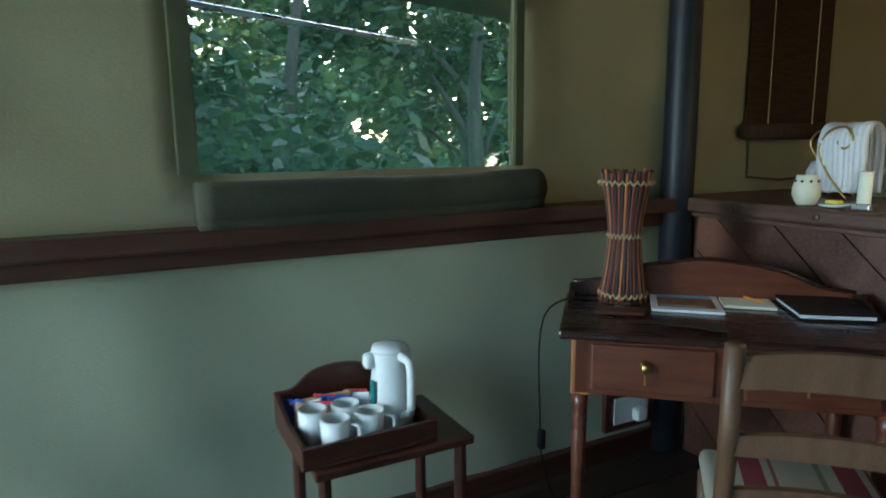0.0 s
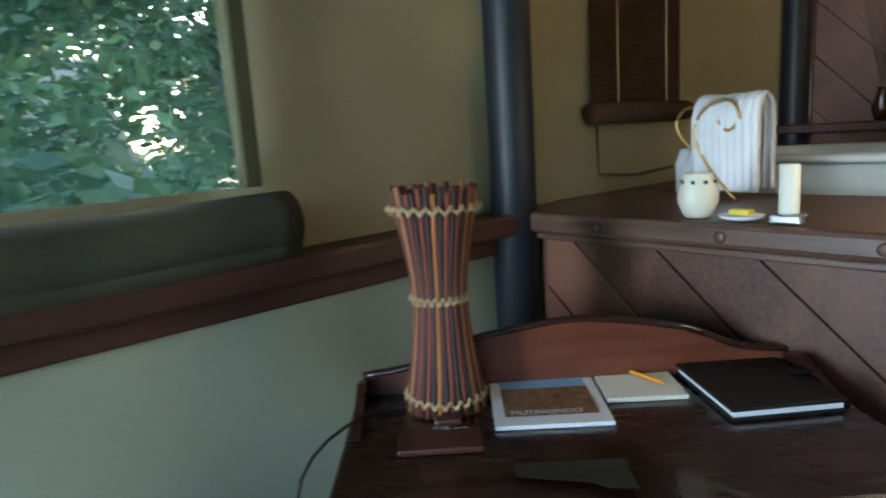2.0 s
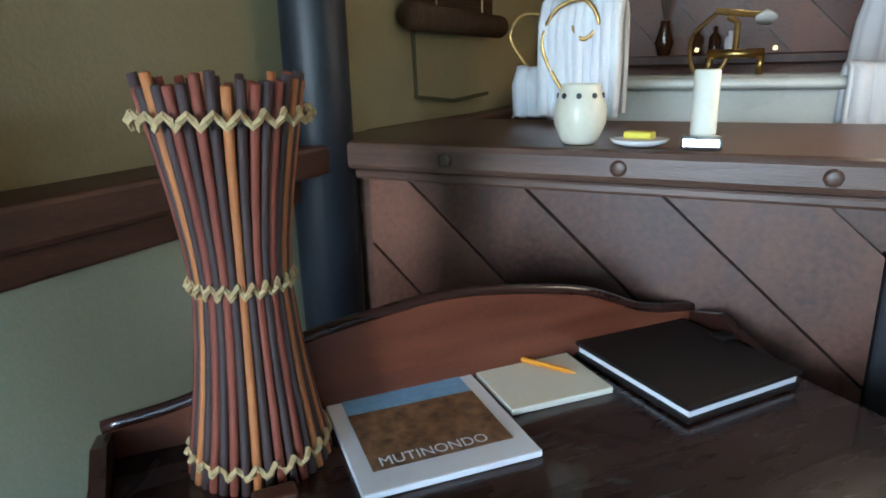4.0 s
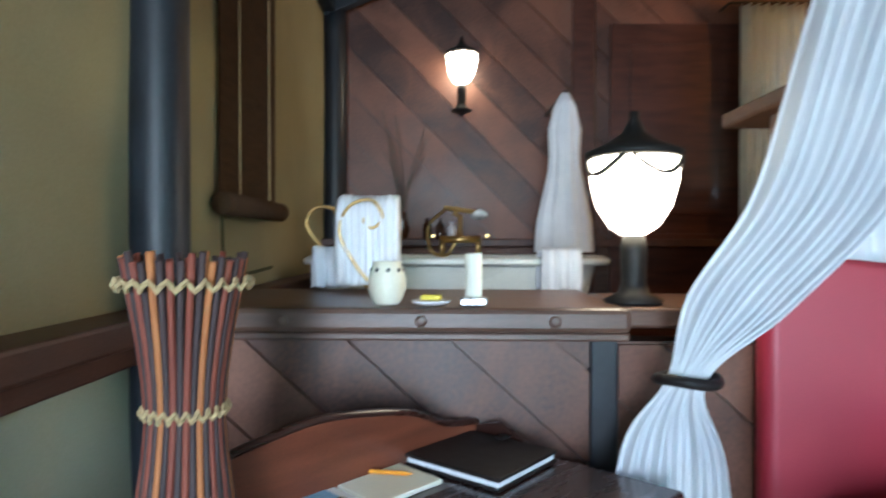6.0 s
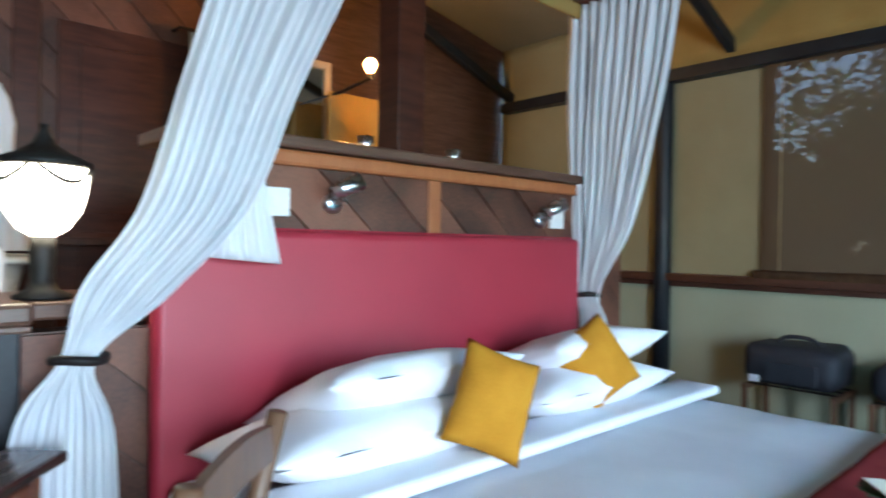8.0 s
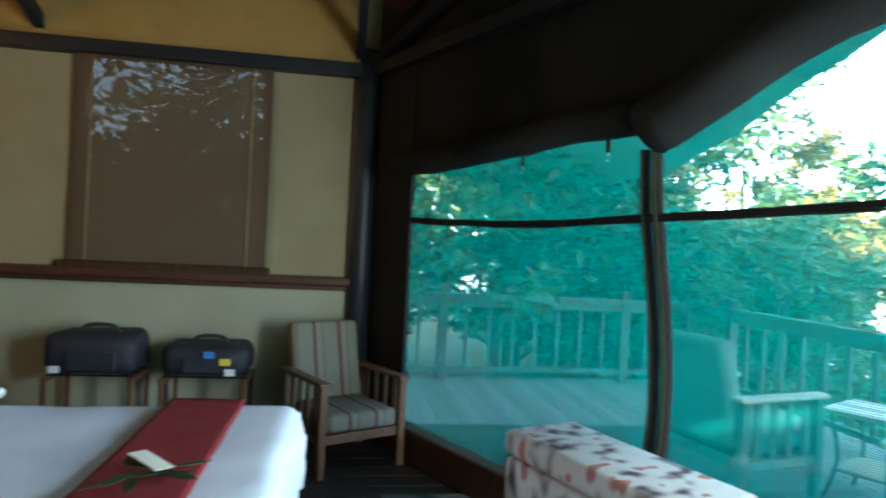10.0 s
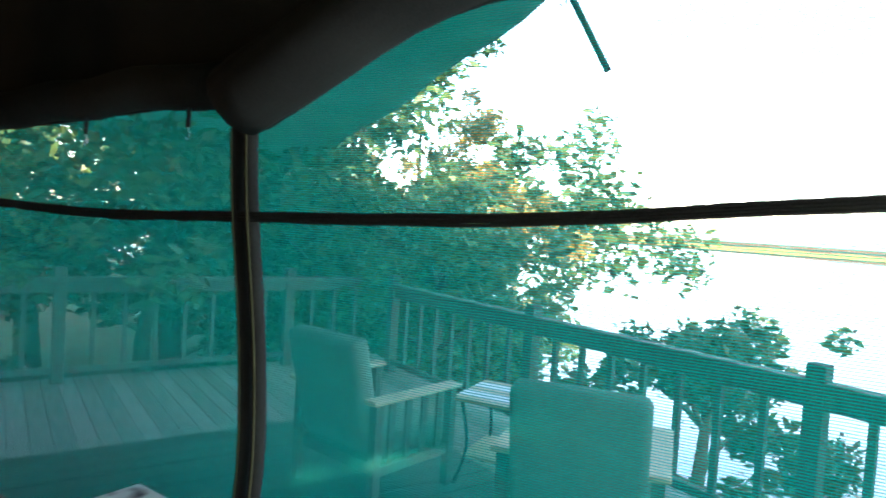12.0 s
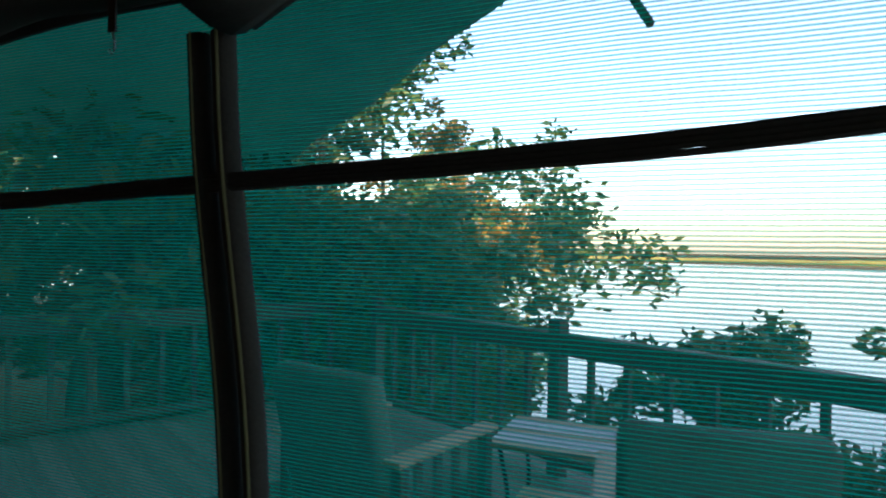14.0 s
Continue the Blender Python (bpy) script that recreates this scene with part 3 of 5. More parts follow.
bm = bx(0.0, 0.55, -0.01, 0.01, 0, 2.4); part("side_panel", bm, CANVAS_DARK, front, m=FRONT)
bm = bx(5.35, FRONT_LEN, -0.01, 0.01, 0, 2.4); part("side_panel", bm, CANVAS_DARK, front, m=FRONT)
part("threshold", bx(0.1, FRONT_LEN, -0.06, 0.06, 0.0, 0.2, 0.012), RAIL, front, "dark wooden sill under the netting", m=FRONT)
single("beam_front", bx(0.0, FRONT_LEN, -0.09, -0.02, 2.38, 2.46, 0.008), POLE, "black beam over the netted front", "beam", kind="structure", m=FRONT)
bm = bmesh.new()
tube([(s, -0.07 + 0.02 * noise.noise((s * 3, 1, 1)), top_line(s) + 0.05 + 0.015 * noise.noise((s * 4, 2, 7))) for s in np.linspace(0.5, 2.24, 24)], 0.07, 14, bm)
tube([(s, -0.07 + 0.02 * noise.noise((s * 3, 1, 1)), top_line(s) + 0.09 + 0.02 * noise.noise((s * 4, 2, 7))) for s in np.linspace(2.30, 5.4, 40)], 0.11, 14, bm)
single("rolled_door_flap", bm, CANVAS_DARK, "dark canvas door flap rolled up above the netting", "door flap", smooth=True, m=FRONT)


def net_panel(name, s0, s1, seed, label):
    bm = bmesh.new()
    cols = []
    for s in np.linspace(s0, s1, 40):
        t1 = top_line(s) + 0.05
        cols.append([bm.verts.new((s, 0.03 + 0.02 * noise.noise((s * 2.2, z * 0.8, seed)), z)) for z in np.linspace(0.15, t1, 14)])
    for a, b in zip(cols, cols[1:]):
        for k in range(13):
            bm.faces.new((a[k], b[k], b[k + 1], a[k + 1]))
    return single(name, bm, MESH, label, "netting", "door netting", smooth=True, m=FRONT)


net_panel("mosquito_net_panel", 0.5, 2.25, 3, "green shade-cloth net panel closing the tent front")
net_panel("mosquito_net_panel", 2.25, 5.4, 8, "green shade-cloth net panel closing the tent front")
zipper = thing("zip_strip", FRONT, "dark canvas zip strip joining the net panels", "zip")
bend = [(2.26, 0.0, 1.7), (2.27, 0.01, 1.45), (2.34, 0.0, 1.0), (2.35, 0.0, 0.6), (2.28, 0.0, 0.18)]
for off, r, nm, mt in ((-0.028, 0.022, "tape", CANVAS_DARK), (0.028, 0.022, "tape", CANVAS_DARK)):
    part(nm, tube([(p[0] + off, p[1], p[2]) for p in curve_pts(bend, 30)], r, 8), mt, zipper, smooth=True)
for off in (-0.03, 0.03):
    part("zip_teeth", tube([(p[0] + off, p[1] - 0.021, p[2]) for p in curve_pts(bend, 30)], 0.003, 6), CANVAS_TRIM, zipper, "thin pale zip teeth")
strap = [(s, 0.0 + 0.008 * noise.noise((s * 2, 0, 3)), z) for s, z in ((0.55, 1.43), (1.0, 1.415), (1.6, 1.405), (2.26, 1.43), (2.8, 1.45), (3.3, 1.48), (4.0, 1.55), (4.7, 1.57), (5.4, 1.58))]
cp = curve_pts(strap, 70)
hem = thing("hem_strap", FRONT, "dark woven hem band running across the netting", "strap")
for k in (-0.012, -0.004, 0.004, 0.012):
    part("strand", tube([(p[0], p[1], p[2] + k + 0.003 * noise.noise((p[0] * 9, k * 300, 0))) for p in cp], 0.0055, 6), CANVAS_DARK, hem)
for s in (0.95, 1.62, 2.12, 3.3, 4.05, 4.9):
    t = thing("hook_strap", FRONT @ pose(s, -0.16 if s > 2.26 else -0.09, top_line(s) + 0.02), "short black webbing strap with a snap hook", "strap", "hook straps")
    part("webbing", bx(-0.009, 0.009, -0.002, 0.002, -0.10, 0.05), LEATHER, t)
    part("snap_hook", tube([(0, 0, -0.10), (0.006, 0, -0.115), (0.007, 0, -0.13), (0, 0, -0.138), (-0.007, 0, -0.13)], 0.0022, 6), STEEL, t)

# ceiling, gable, rafters
for nm, x0, x1, z0, z1 in (("ceiling_west", -0.1, 2.5, EAVE, RIDGE), ("ceiling_east", 5.2, 2.5, 2.93, RIDGE)):
    bm = bmesh.new()
    vs = [[bm.verts.new((x0 + (x1 - x0) * k / 12, -5.2 + 7.4 * j / 30, z0 + (z1 - z0) * k / 12 - 0.03 * math.sin(k / 12 * math.pi) + 0.012 * noise.noise((k * 0.7, j * 0.5, x0)))) for k in range(13)] for j in range(31)]
    for a, b in zip(vs, vs[1:]):
        for k in range(12):
            bm.faces.new((a[k], a[k + 1], b[k + 1], b[k]))
    ob = single(nm, bm, CEILING, "pale cloth tent ceiling sloping to the ridge", "ceiling", kind="structure", smooth=True)
    md = ob.modifiers.new("thickness", "SOLIDIFY"); md.thickness = 0.015
for y in (1.9, -0.05, -2.0):
    single("rafter", beam((0.0, y, EAVE - 0.03), (2.5, y, RIDGE - 0.08), 0.06, 0.08), POLE, "black painted sloping rafter", "beam", "rafters")
    single("rafter", beam((5.0, y, 2.5), (2.5, y, RIDGE - 0.08), 0.06, 0.08), POLE, "black painted sloping rafter", "beam", "rafters")
single("ridge_beam", bx(2.45, 2.55, -4.9, 1.95, 3.38, 3.46, 0.006), POLE, "black painted ridge beam", "beam", kind="structure")
single("front_rafter", beam(on_front(0.05, -0.06, 2.45), on_front(2.9, -0.06, 3.2), 0.07, 0.07), POLE, "black sloping rafter above the netted front", "beam", "rafters")

# bathroom back wall, doors
back = thing("wall_back", pose(0, 0, 0), "dark stained wooden wall of slanting boards", "wall", kind="structure")
part("backing", bx(-0.1, 5.1, 2.02, 2.1, 0, 3.45), LEDGE, back)
for x0, w in ((0.12, 1.2), (1.45, 1.2)):
    diagonal_boards(back, pose(x0, 1.995, 1.05), w, 1.75, 0.17, -45)
for x in (0.0, 1.32, 2.65, 3.9):
    part("stud", bx(x, x + 0.12, 1.97, 2.02, 0, 3.3, 0.006), MAHOGANY, back)
part("ledge", bx(0.0, 2.6, 1.84, 1.97, 1.18, 1.22, 0.006), RAIL, back)
door = thing("door_1", pose(0, 0, 0), "dark panelled wooden door in the bathroom wall", "door", kind="structure")
part("leaf", bx(1.52, 2.2, 1.955, 1.99, 0.56, 2.36, 0.005), MAHOGANY, door)
for z0, z1 in ((0.7, 1.25), (1.35, 2.25)):
    part("panel", bx(1.62, 2.1, 1.945, 1.956, z0, z1, 0.005), MAHOGANY, door)

# half-height partition with its ledge
parti = thing("partition_wall", pose(0, 0, 0), "half-height partition of slanting stained boards", "wall", kind="structure")
part("core", bx(0.1, 0.995, 0.0, 0.09, 0.0, 1.0), LEDGE, parti)
diagonal_boards(parti, pose(0.14, -0.02, 0.02), 0.855, 0.965, 0.155, -42)
part("end_post", bx(0.997, 1.058, -0.028, 0.095, 0.0, 0.998, 0.006), POLE, parti, "black end post")
single("partition_ledge", bx(0.02, 1.08, -0.055, 0.52, 1.004, 1.058, 0.012), LEDGE, "worn brown wooden ledge on the half wall", "ledge", kind="structure")
single("ledge_moulding", bx(0.12, 1.08, -0.04, -0.03, 0.985, 1.003, 0.005), LEDGE, "thin wooden moulding below the ledge", "trim", kind="structure")
for x in (0.323, 0.625, 0.915):
    single("ledge_plug", lathe([(0.013, 0), (0.013, 0.003), (0.008, 0.005)], 14), LEDGE, "round dark wooden plug in the ledge edge", "plug", "ledge plugs", m=pose(x, -0.0545, 1.03, 90), smooth=True)

# bed wall: boards above the headboard, cornice
bedw = thing("bed_wall", pose(0, 0, 0), "chest-high wall of slanting boards behind the bed", "wall", kind="structure")
part("core", bx(1.44, 3.72, 0.0, 0.09, 0, 1.5), LEDGE, bedw)
part("low_core", bx(1.06, 1.438, 0.0, 0.09, 0, 0.98), LEDGE, bedw)
diagonal_boards(bedw, pose(1.06, -0.02, 0.02), 0.376, 0.955, 0.155, -42)
diagonal_boards(bedw, pose(1.44, -0.02, 0.02), 0.918, 1.47, 0.17, -42)
diagonal_boards(bedw, pose(2.422, -0.02, 0.02), 1.28, 1.47, 0.17, -42)
part("lath", bx(2.36, 2.42, -0.026, 0.0, 0.02, 1.49, 0.004), INLAY, bedw, "pale orange vertical batten")
part("cornice", bx(1.42, 3.74, -0.06, 0.32, 1.51, 1.55, 0.008), LEDGE, bedw)
part("moulding", bx(1.43, 3.73, -0.045, -0.02, 1.455, 1.507, 0.012), INLAY, bedw)
part("return_wall", bx(3.62, 3.74, 0.1, 1.95, 0.0, 1.5, 0.004), LEDGE, bedw)
single("bath_post", bx(2.62, 2.78, 0.5, 0.66, 0, 3.3, 0.006), MAHOGANY, "thick dark wooden post behind the bed wall", "post")


# ---- desk corner ----
DESK = pose(0.515, -0.955, 0, 0, 0, 49)
desk = thing("writing_desk", DESK @ Matrix.Diagonal((0.86, 0.94, 1, 1)), "polished red-brown wooden writing desk with two drawers", "desk")
DL, DD, DT = 1.0, 0.48, 0.765
part("top", bx(-0.02, DL + 0.02, -0.02, DD, DT - 0.025, DT, 0.008), DESKTOP, desk, "dark polished desk top")
part("apron", bx(0.03, DL - 0.03, 0.02, DD - 0.02, 0.575, 0.738, 0.004), DESKWOOD, desk)
for x0, x1 in ((0.085, 0.455), (0.545, 0.915)):
    dr = part("drawer", bx(x0, x1, 0.005, 0.03, 0.595, 0.725, 0.005), DESKWOOD, desk)
    xm = (x0 + x1) / 2 - 0.02
    part("knob", lathe([(0.018, 0), (0.018, 0.004), (0.008, 0.008), (0.007, 0.016), (0.015, 0.022), (0.012, 0.028)], 18), BRASS, dr, "round brass knob", smooth=True, m=pose(xm, 0.004, 0.672, 90))
    part("key", bx(xm - 0.004, xm + 0.004, -0.022, -0.016, 0.625, 0.665, 0.003), BRASS, dr, "small hanging brass key")
part("inlay", bx(0.48, 0.52, 0.004, 0.03, 0.59, 0.73, 0.003), INLAY, desk, "orange wood inlay strip")
for x in (0.05, DL - 0.05):
    for y in (0.05, DD - 0.06):
        prof = [(0.016, 0), (0.02, 0.02), (0.017, 0.1), (0.022, 0.3), (0.026, 0.46), (0.019, 0.475), (0.028, 0.49), (0.019, 0.505), (0.025, 0.53), (0.025, 0.57)]
        lg = part("leg", lathe(prof, 18, centre=(x, y)), DESKWOOD, desk, smooth=True)
        part("leg_block", bx(x - 0.03, x + 0.03, y - 0.03, y + 0.03, 0.571, 0.738, 0.004), INLAY if y < 0.1 else DESKWOOD, lg)
top = [(p.x, p.z) for p in curve_pts([(0, 0, 0.80), (0.12, 0, 0.815), (0.25, 0, 0.86), (0.42, 0, 0.885), (0.5, 0, 0.89), (0.58, 0, 0.885), (0.75, 0, 0.86), (0.88, 0, 0.815), (1.0, 0, 0.80)], 36)]
gal = part("gallery", prism([(0, DT + 0.001), *top, (1.0, DT + 0.001)], 0.018), DESKWOOD, desk, m=pose(0, DD - 0.02, 0))
part("gallery_bead", tube([(x, 0.009, z + 0.004) for x, z in top], 0.009, 8), DESKTOP, gal, smooth=True)
for x in (-0.005, DL - 0.013):
    part("side_gallery", prism([(0, DT + 0.001), (0, 0.80), (-0.06, 0.815), (-0.14, 0.785), (-0.2, DT + 0.004), (-0.2, DT + 0.001)], 0.018), DESKTOP, desk, m=pose(x + 0.018, DD - 0.02, 0, 0, 0, 90) @ Matrix.Diagonal((1, 1, 1, 1)))

# stick lamp
lamp = thing("stick_lamp", pose(0.34, -0.585, DT, 0, 0, 20) @ Matrix.Diagonal((0.8, 0.8, 1.0, 1)), "hourglass table lamp of bound coloured sticks", "lamp")
LH = 0.41
for i in range(38):
    a = 2 * math.pi * i / 38
    pts = []
    for k in range(9):
        f = k / 8
        r = 0.058 + 0.036 * abs(f - 0.52) ** 1.5 / 0.375 + (0.012 * (f - 0.5) if f > 0.5 else 0)
        tw = a + 0.16 * (f - 0.5)
        pts.append((r * math.cos(tw), r * math.sin(tw), f * LH + (0.014 * random.random() if k == 8 else -0.0)))
    part("stick", tube(pts, 0.0062, 6), STICKS[(0, 1, 0, 2, 0, 2)[i % 6]], lamp, smooth=True)
for f, rr in ((0.06, 0.094), (0.52, 0.066), (0.93, 0.105)):
    ring = [((rr + 0.004 * math.cos(24 * t)) * math.cos(t), (rr + 0.004 * math.cos(24 * t)) * math.sin(t), f * LH + 0.006 * math.sin(24 * t)) for t in np.linspace(0, 2 * math.pi, 97)]
    part("twine_band", tube(ring, 0.0042, 5), ROPE, lamp, "pale twisted twine binding")
part("inner_shade", lathe([(0.04, 0.01), (0.045, 0.2), (0.07, 0.38), (0.06, 0.385)], 20), CANVAS_FLAP, lamp, smooth=True)
single("electric_flex", tube(curve_pts([(0.26, -0.66, 0.78), (0.37, -0.92, 0.76), (0.4, -0.95, 0.45), (0.4, -0.94, 0.33), (0.3, -0.8, 0.1), (0.12, -0.5, 0.02)], 30), 0.003, 6), LEATHER, "thin black lamp cord hanging beside the desk", "cord")
single("cord_switch", bx(0.388, 0.413, -0.955, -0.935, 0.36, 0.42, 0.006), LEATHER, "small black switch on the lamp cord", "switch")
sock = thing("wall_socket", pose(0.06, -0.27, 0.14), "white power socket in a dark wooden frame", "socket")
part("frame", bx(-0.01, 0.015, -0.13, 0.13, 0, 0.17, 0.008), MAHOGANY, sock)
part("plate", bx(0.016, 0.022, -0.09, 0.09, 0.03, 0.14, 0.004), PLASTIC, sock)
part("plug", bx(0.023, 0.06, 0.0, 0.05, 0.04, 0.09, 0.008), PLASTIC, sock)

# papers on the desk
mag = thing("magazine", pose(0.495, -0.612, DT + 0.001, 0, 0, 47) @ Matrix.Diagonal((0.98, 1.1, 1, 1)), "white-edged magazine with a landscape cover", "magazine")
part("paper_block", bx(0, 0.21, 0, 0.28, 0, 0.008, 0.001, segs=1), WHITEPAPER, mag)
part("cover_sky", bx(0.02, 0.19, 0.115, 0.232, 0.0085, 0.0089), SKYINK, mag)
bm = prism([(0.02, 0.15), (0.06, 0.158), (0.1, 0.165), (0.13, 0.172), (0.15, 0.186), (0.19, 0.19), (0.19, 0.115), (0.02, 0.115)], 0.0004)
part("cover_hill", bm, HILLINK, mag, m=pose(0, 0, 0.0092, -90) @ Matrix.Diagonal((1, 1, -1, 1)))
part("cover_scrub", bx(0.02, 0.19, 0.03, 0.14, 0.0094, 0.0099), GRASSINK, mag)
x = 0.028
for w in (0.022, 0.02, 0.028, 0.024, 0.02, 0.006):
    part("title_block", bx(x, x + w, 0.242, 0.266, 0.0085, 0.0089), INK, mag, "dark block of the cover title"); x += w + 0.005
txt = bpy.data.curves.new("cover_line", "FONT")
txt.body, txt.size, txt.extrude = "MUTINONDO", 0.021, 0.0001
to = new("cover_line", txt)
me = bpy.data.meshes.new_from_object(to.evaluated_get(bpy.context.evaluated_depsgraph_get()))
bpy.data.objects.remove(to)
me.materials.append(WHITEPAPER)
ob = new("cover_line", me); ob.parent = mag; ob.matrix_basis = pose(0.03, 0.035, 0.0103); tagged(ob, "white cover line reading MUTINONDO")
pad = thing("notepad", pose(0.575, -0.395, DT + 0.001, 0, 0, 47), "cream paper notepad lying on the desk", "notepad")
part("paper_block", bx(0, 0.15, 0, 0.2, 0, 0.009, 0.001, segs=1), PAPER, pad)
single("pencil", lathe([(0.0038, 0), (0.0038, 0.15), (0.0036, 0.16), (0.0008, 0.175)], 6), PENCIL, "orange pencil lying on the notepad", "pencil", m=pose(0.575, -0.395, DT + 0.0145, 0, 0, 47) @ pose(0.035, 0.17, 0, 90, 0, 35) @ Matrix.Diagonal((1, 1, 0.86, 1)))
fol = thing("leather_folder", pose(0.775, -0.33, DT + 0.001, 0, 0, 52) @ Matrix.Diagonal((0.85, 0.85, 1, 1)), "black leather folder with papers inside", "folder")
part("back_cover", bx(0, 0.24, 0, 0.29, 0, 0.006, 0.002), LEATHER, fol)
part("paper_sheet", bx(0.008, 0.236, 0.006, 0.282, 0.0065, 0.016), WHITEPAPER, fol)
part("front_cover", bx(0, 0.242, 0.0, 0.292, 0.017, 0.025, 0.003), LEATHER, fol)
part("clasp", bx(0.215, 0.25, 0.13, 0.16, 0.0255, 0.031, 0.003), LEATHER, fol)
keys = thing("key_ring", pose(0.455, -0.655, DT + 0.001, 0, 0, 49), "steel keys on a ring with a wooden fob", "keys")
part("ring", tube([(0.016 * math.cos(t), 0.016 * math.sin(t), 0.003) for t in np.linspace(0, 6.28, 20)], 0.0018, 6), STEEL, keys)
part("key", bx(-0.055, -0.012, 0.0, 0.006, 0.003, 0.006, 0.001), STEEL, keys)
part("key", bx(-0.05, -0.01, 0.012, 0.019, 0.004, 0.007, 0.001), STEEL, keys)
part("key_bow", lathe([(0.012, 0), (0.013, 0.002), (0.012, 0.004)], 16, centre=(-0.02, 0.022)), STEEL, keys)
part("fob", bx(-0.045, 0.0, 0.02, 0.045, 0.004, 0.016, 0.004), MAHOGANY, keys)
single("lamp_tray", bx(0.10, 0.24, 0.13, 0.2, DT + 0.001, DT + 0.012, 0.003), MAHOGANY, "small dark wooden block beside the keys", "block", m=DESK @ pose(-0.02, 0.04, 0))

# ladder-back chair
chair = thing("ladder_back_chair", pose(1.03, -0.68, 0, 0, 0, 45) @ Matrix.Diagonal((0.92, 0.92, 0.92, 1)), "brown wooden ladder-back chair with a striped seat pad", "chair")
for x in (-0.20, 0.20):
    part("back_post", tube([(x * 0.92, -0.17, 0), (x, -0.19, 0.45), (x * 1.0, -0.24, 0.70), (x * 1.03, -0.30, 0.97)], 0.021, 10), CHAIRWOOD, chair, smooth=True)
    part("front_leg", tube([(x * 0.95, 0.2, 0), (x * 0.98, 0.2, 0.43)], 0.02, 10), CHAIRWOOD, chair, smooth=True)
    part("stretcher", tube([(x * 0.95, -0.17, 0.2), (x * 0.95, 0.2, 0.2)], 0.011, 8), CHAIRWOOD, chair)
for z, y, h in ((0.91, -0.287, 0.07), (0.73, -0.25, 0.045), (0.59, -0.218, 0.042)):
    n = 14
    poly = [(-0.2 + 0.4 * k / n, z - h / 2 + 0.008 * math.sin(k / n * math.pi)) for k in range(n + 1)] + [(0.2 - 0.4 * k / n, z + h / 2 + 0.02 * math.sin(k / n * math.pi)) for k in range(n + 1)]
    part("slat", prism(poly, 0.02), CHAIRWOOD, chair, m=pose(0, y - 0.01, 0))
part("seat_frame", bx(-0.2, 0.2, -0.18, 0.21, 0.405, 0.44, 0.01), CHAIRWOOD, chair)
part("seat_pad", bx(-0.215, 0.215, -0.17, 0.22, 0.442, 0.50, 0.025, segs=4), STRIPE, chair, "striped cream and maroon seat pad", smooth=True)

# tea tray on its stand
stand = thing("tray_stand", pose(0.33, -1.495, 0), "small dark wooden side table under the tray", "side table")
part("top", bx(-0.19, 0.14, -0.16, 0.28, 0.47, 0.495, 0.006), MAHOGANY, stand)
for x in (-0.15, 0.11):
    for y in (-0.13, 0.25):
        part("leg", tube([(x, y, 0), (x, y, 0.47)], 0.017, 10), MAHOGANY, stand)
tray = thing("tea_tray", pose(0.31, -1.50, 0.496) @ Matrix.Diagonal((0.86, 0.86, 0.86, 1)), "dark mahogany tea tray with a curved back board", "tray")
part("base", bx(-0.155, 0.165, -0.21, 0.21, 0, 0.012, 0.003), MAHOGANY, tray)
part("front_rim", bx(0.152, 0.166, -0.21, 0.21, 0.012, 0.07, 0.004), MAHOGANY, tray)
for y in (-0.21, 0.197):
    part("side_rim", prism([(-0.155, 0.012), (0.152, 0.012), (0.152, 0.07), (0.0, 0.075), (-0.1, 0.10), (-0.155, 0.12)], 0.013), MAHOGANY, tray, m=pose(0, y, 0))
bk = [(p.x, p.z) for p in curve_pts([(-0.21, 0, 0.12), (-0.15, 0, 0.125), (-0.09, 0, 0.17), (0, 0, 0.185), (0.09, 0, 0.17), (0.15, 0, 0.125), (0.21, 0, 0.12)], 24)]
part("back_board", prism([(-0.21, 0.012), *bk, (0.21, 0.012)], 0.013), MAHOGANY, tray, m=pose(-0.157, 0, 0, 0, 0, 90))
kt = thing("electric_kettle", pose(0.32, -1.395, 0.508) @ Matrix.Diagonal((0.88, 0.88, 0.92, 1)), "white plastic jug kettle with a teal gauge", "kettle")
part("body", lathe([(0.066, 0), (0.07, 0.02), (0.066, 0.09), (0.058, 0.18), (0.062, 0.225), (0.06, 0.235)], 30), PLASTIC, kt, smooth=True)
part("lid", lathe([(0.058, 0.236), (0.055, 0.246), (0.02, 0.252)], 26), PLASTIC, kt, smooth=True)
part("spout", bx(-0.02, 0.02, -0.088, -0.05, 0.185, 0.232, 0.014, segs=3), PLASTIC, kt, smooth=True)
part("handle", tube(curve_pts([(0.055, 0.01, 0.225), (0.10, 0.02, 0.215), (0.112, 0.02, 0.15), (0.10, 0.02, 0.07), (0.062, 0.01, 0.045)], 20), 0.013, 10), PLASTIC, kt, smooth=True)
part("gauge", bx(0.0, 0.03, -0.07, -0.06, 0.07, 0.15, 0.004), TEALMARK, kt, "teal water gauge")


def mug(m, label):
    t = thing("mug", m, label, "mug", "mugs on the tray")
    part("cup", lathe([(0.034, 0), (0.039, 0.004), (0.041, 0.05), (0.042, 0.098), (0.038, 0.098), (0.037, 0.03), (0.01, 0.012)], 28), PORCELAIN, t, smooth=True)
    part("handle", tube(curve_pts([(0.04, 0, 0.085), (0.068, 0, 0.08), (0.072, 0, 0.05), (0.062, 0, 0.025), (0.04, 0, 0.02)], 14), 0.0055, 8), PORCELAIN, t, smooth=True)


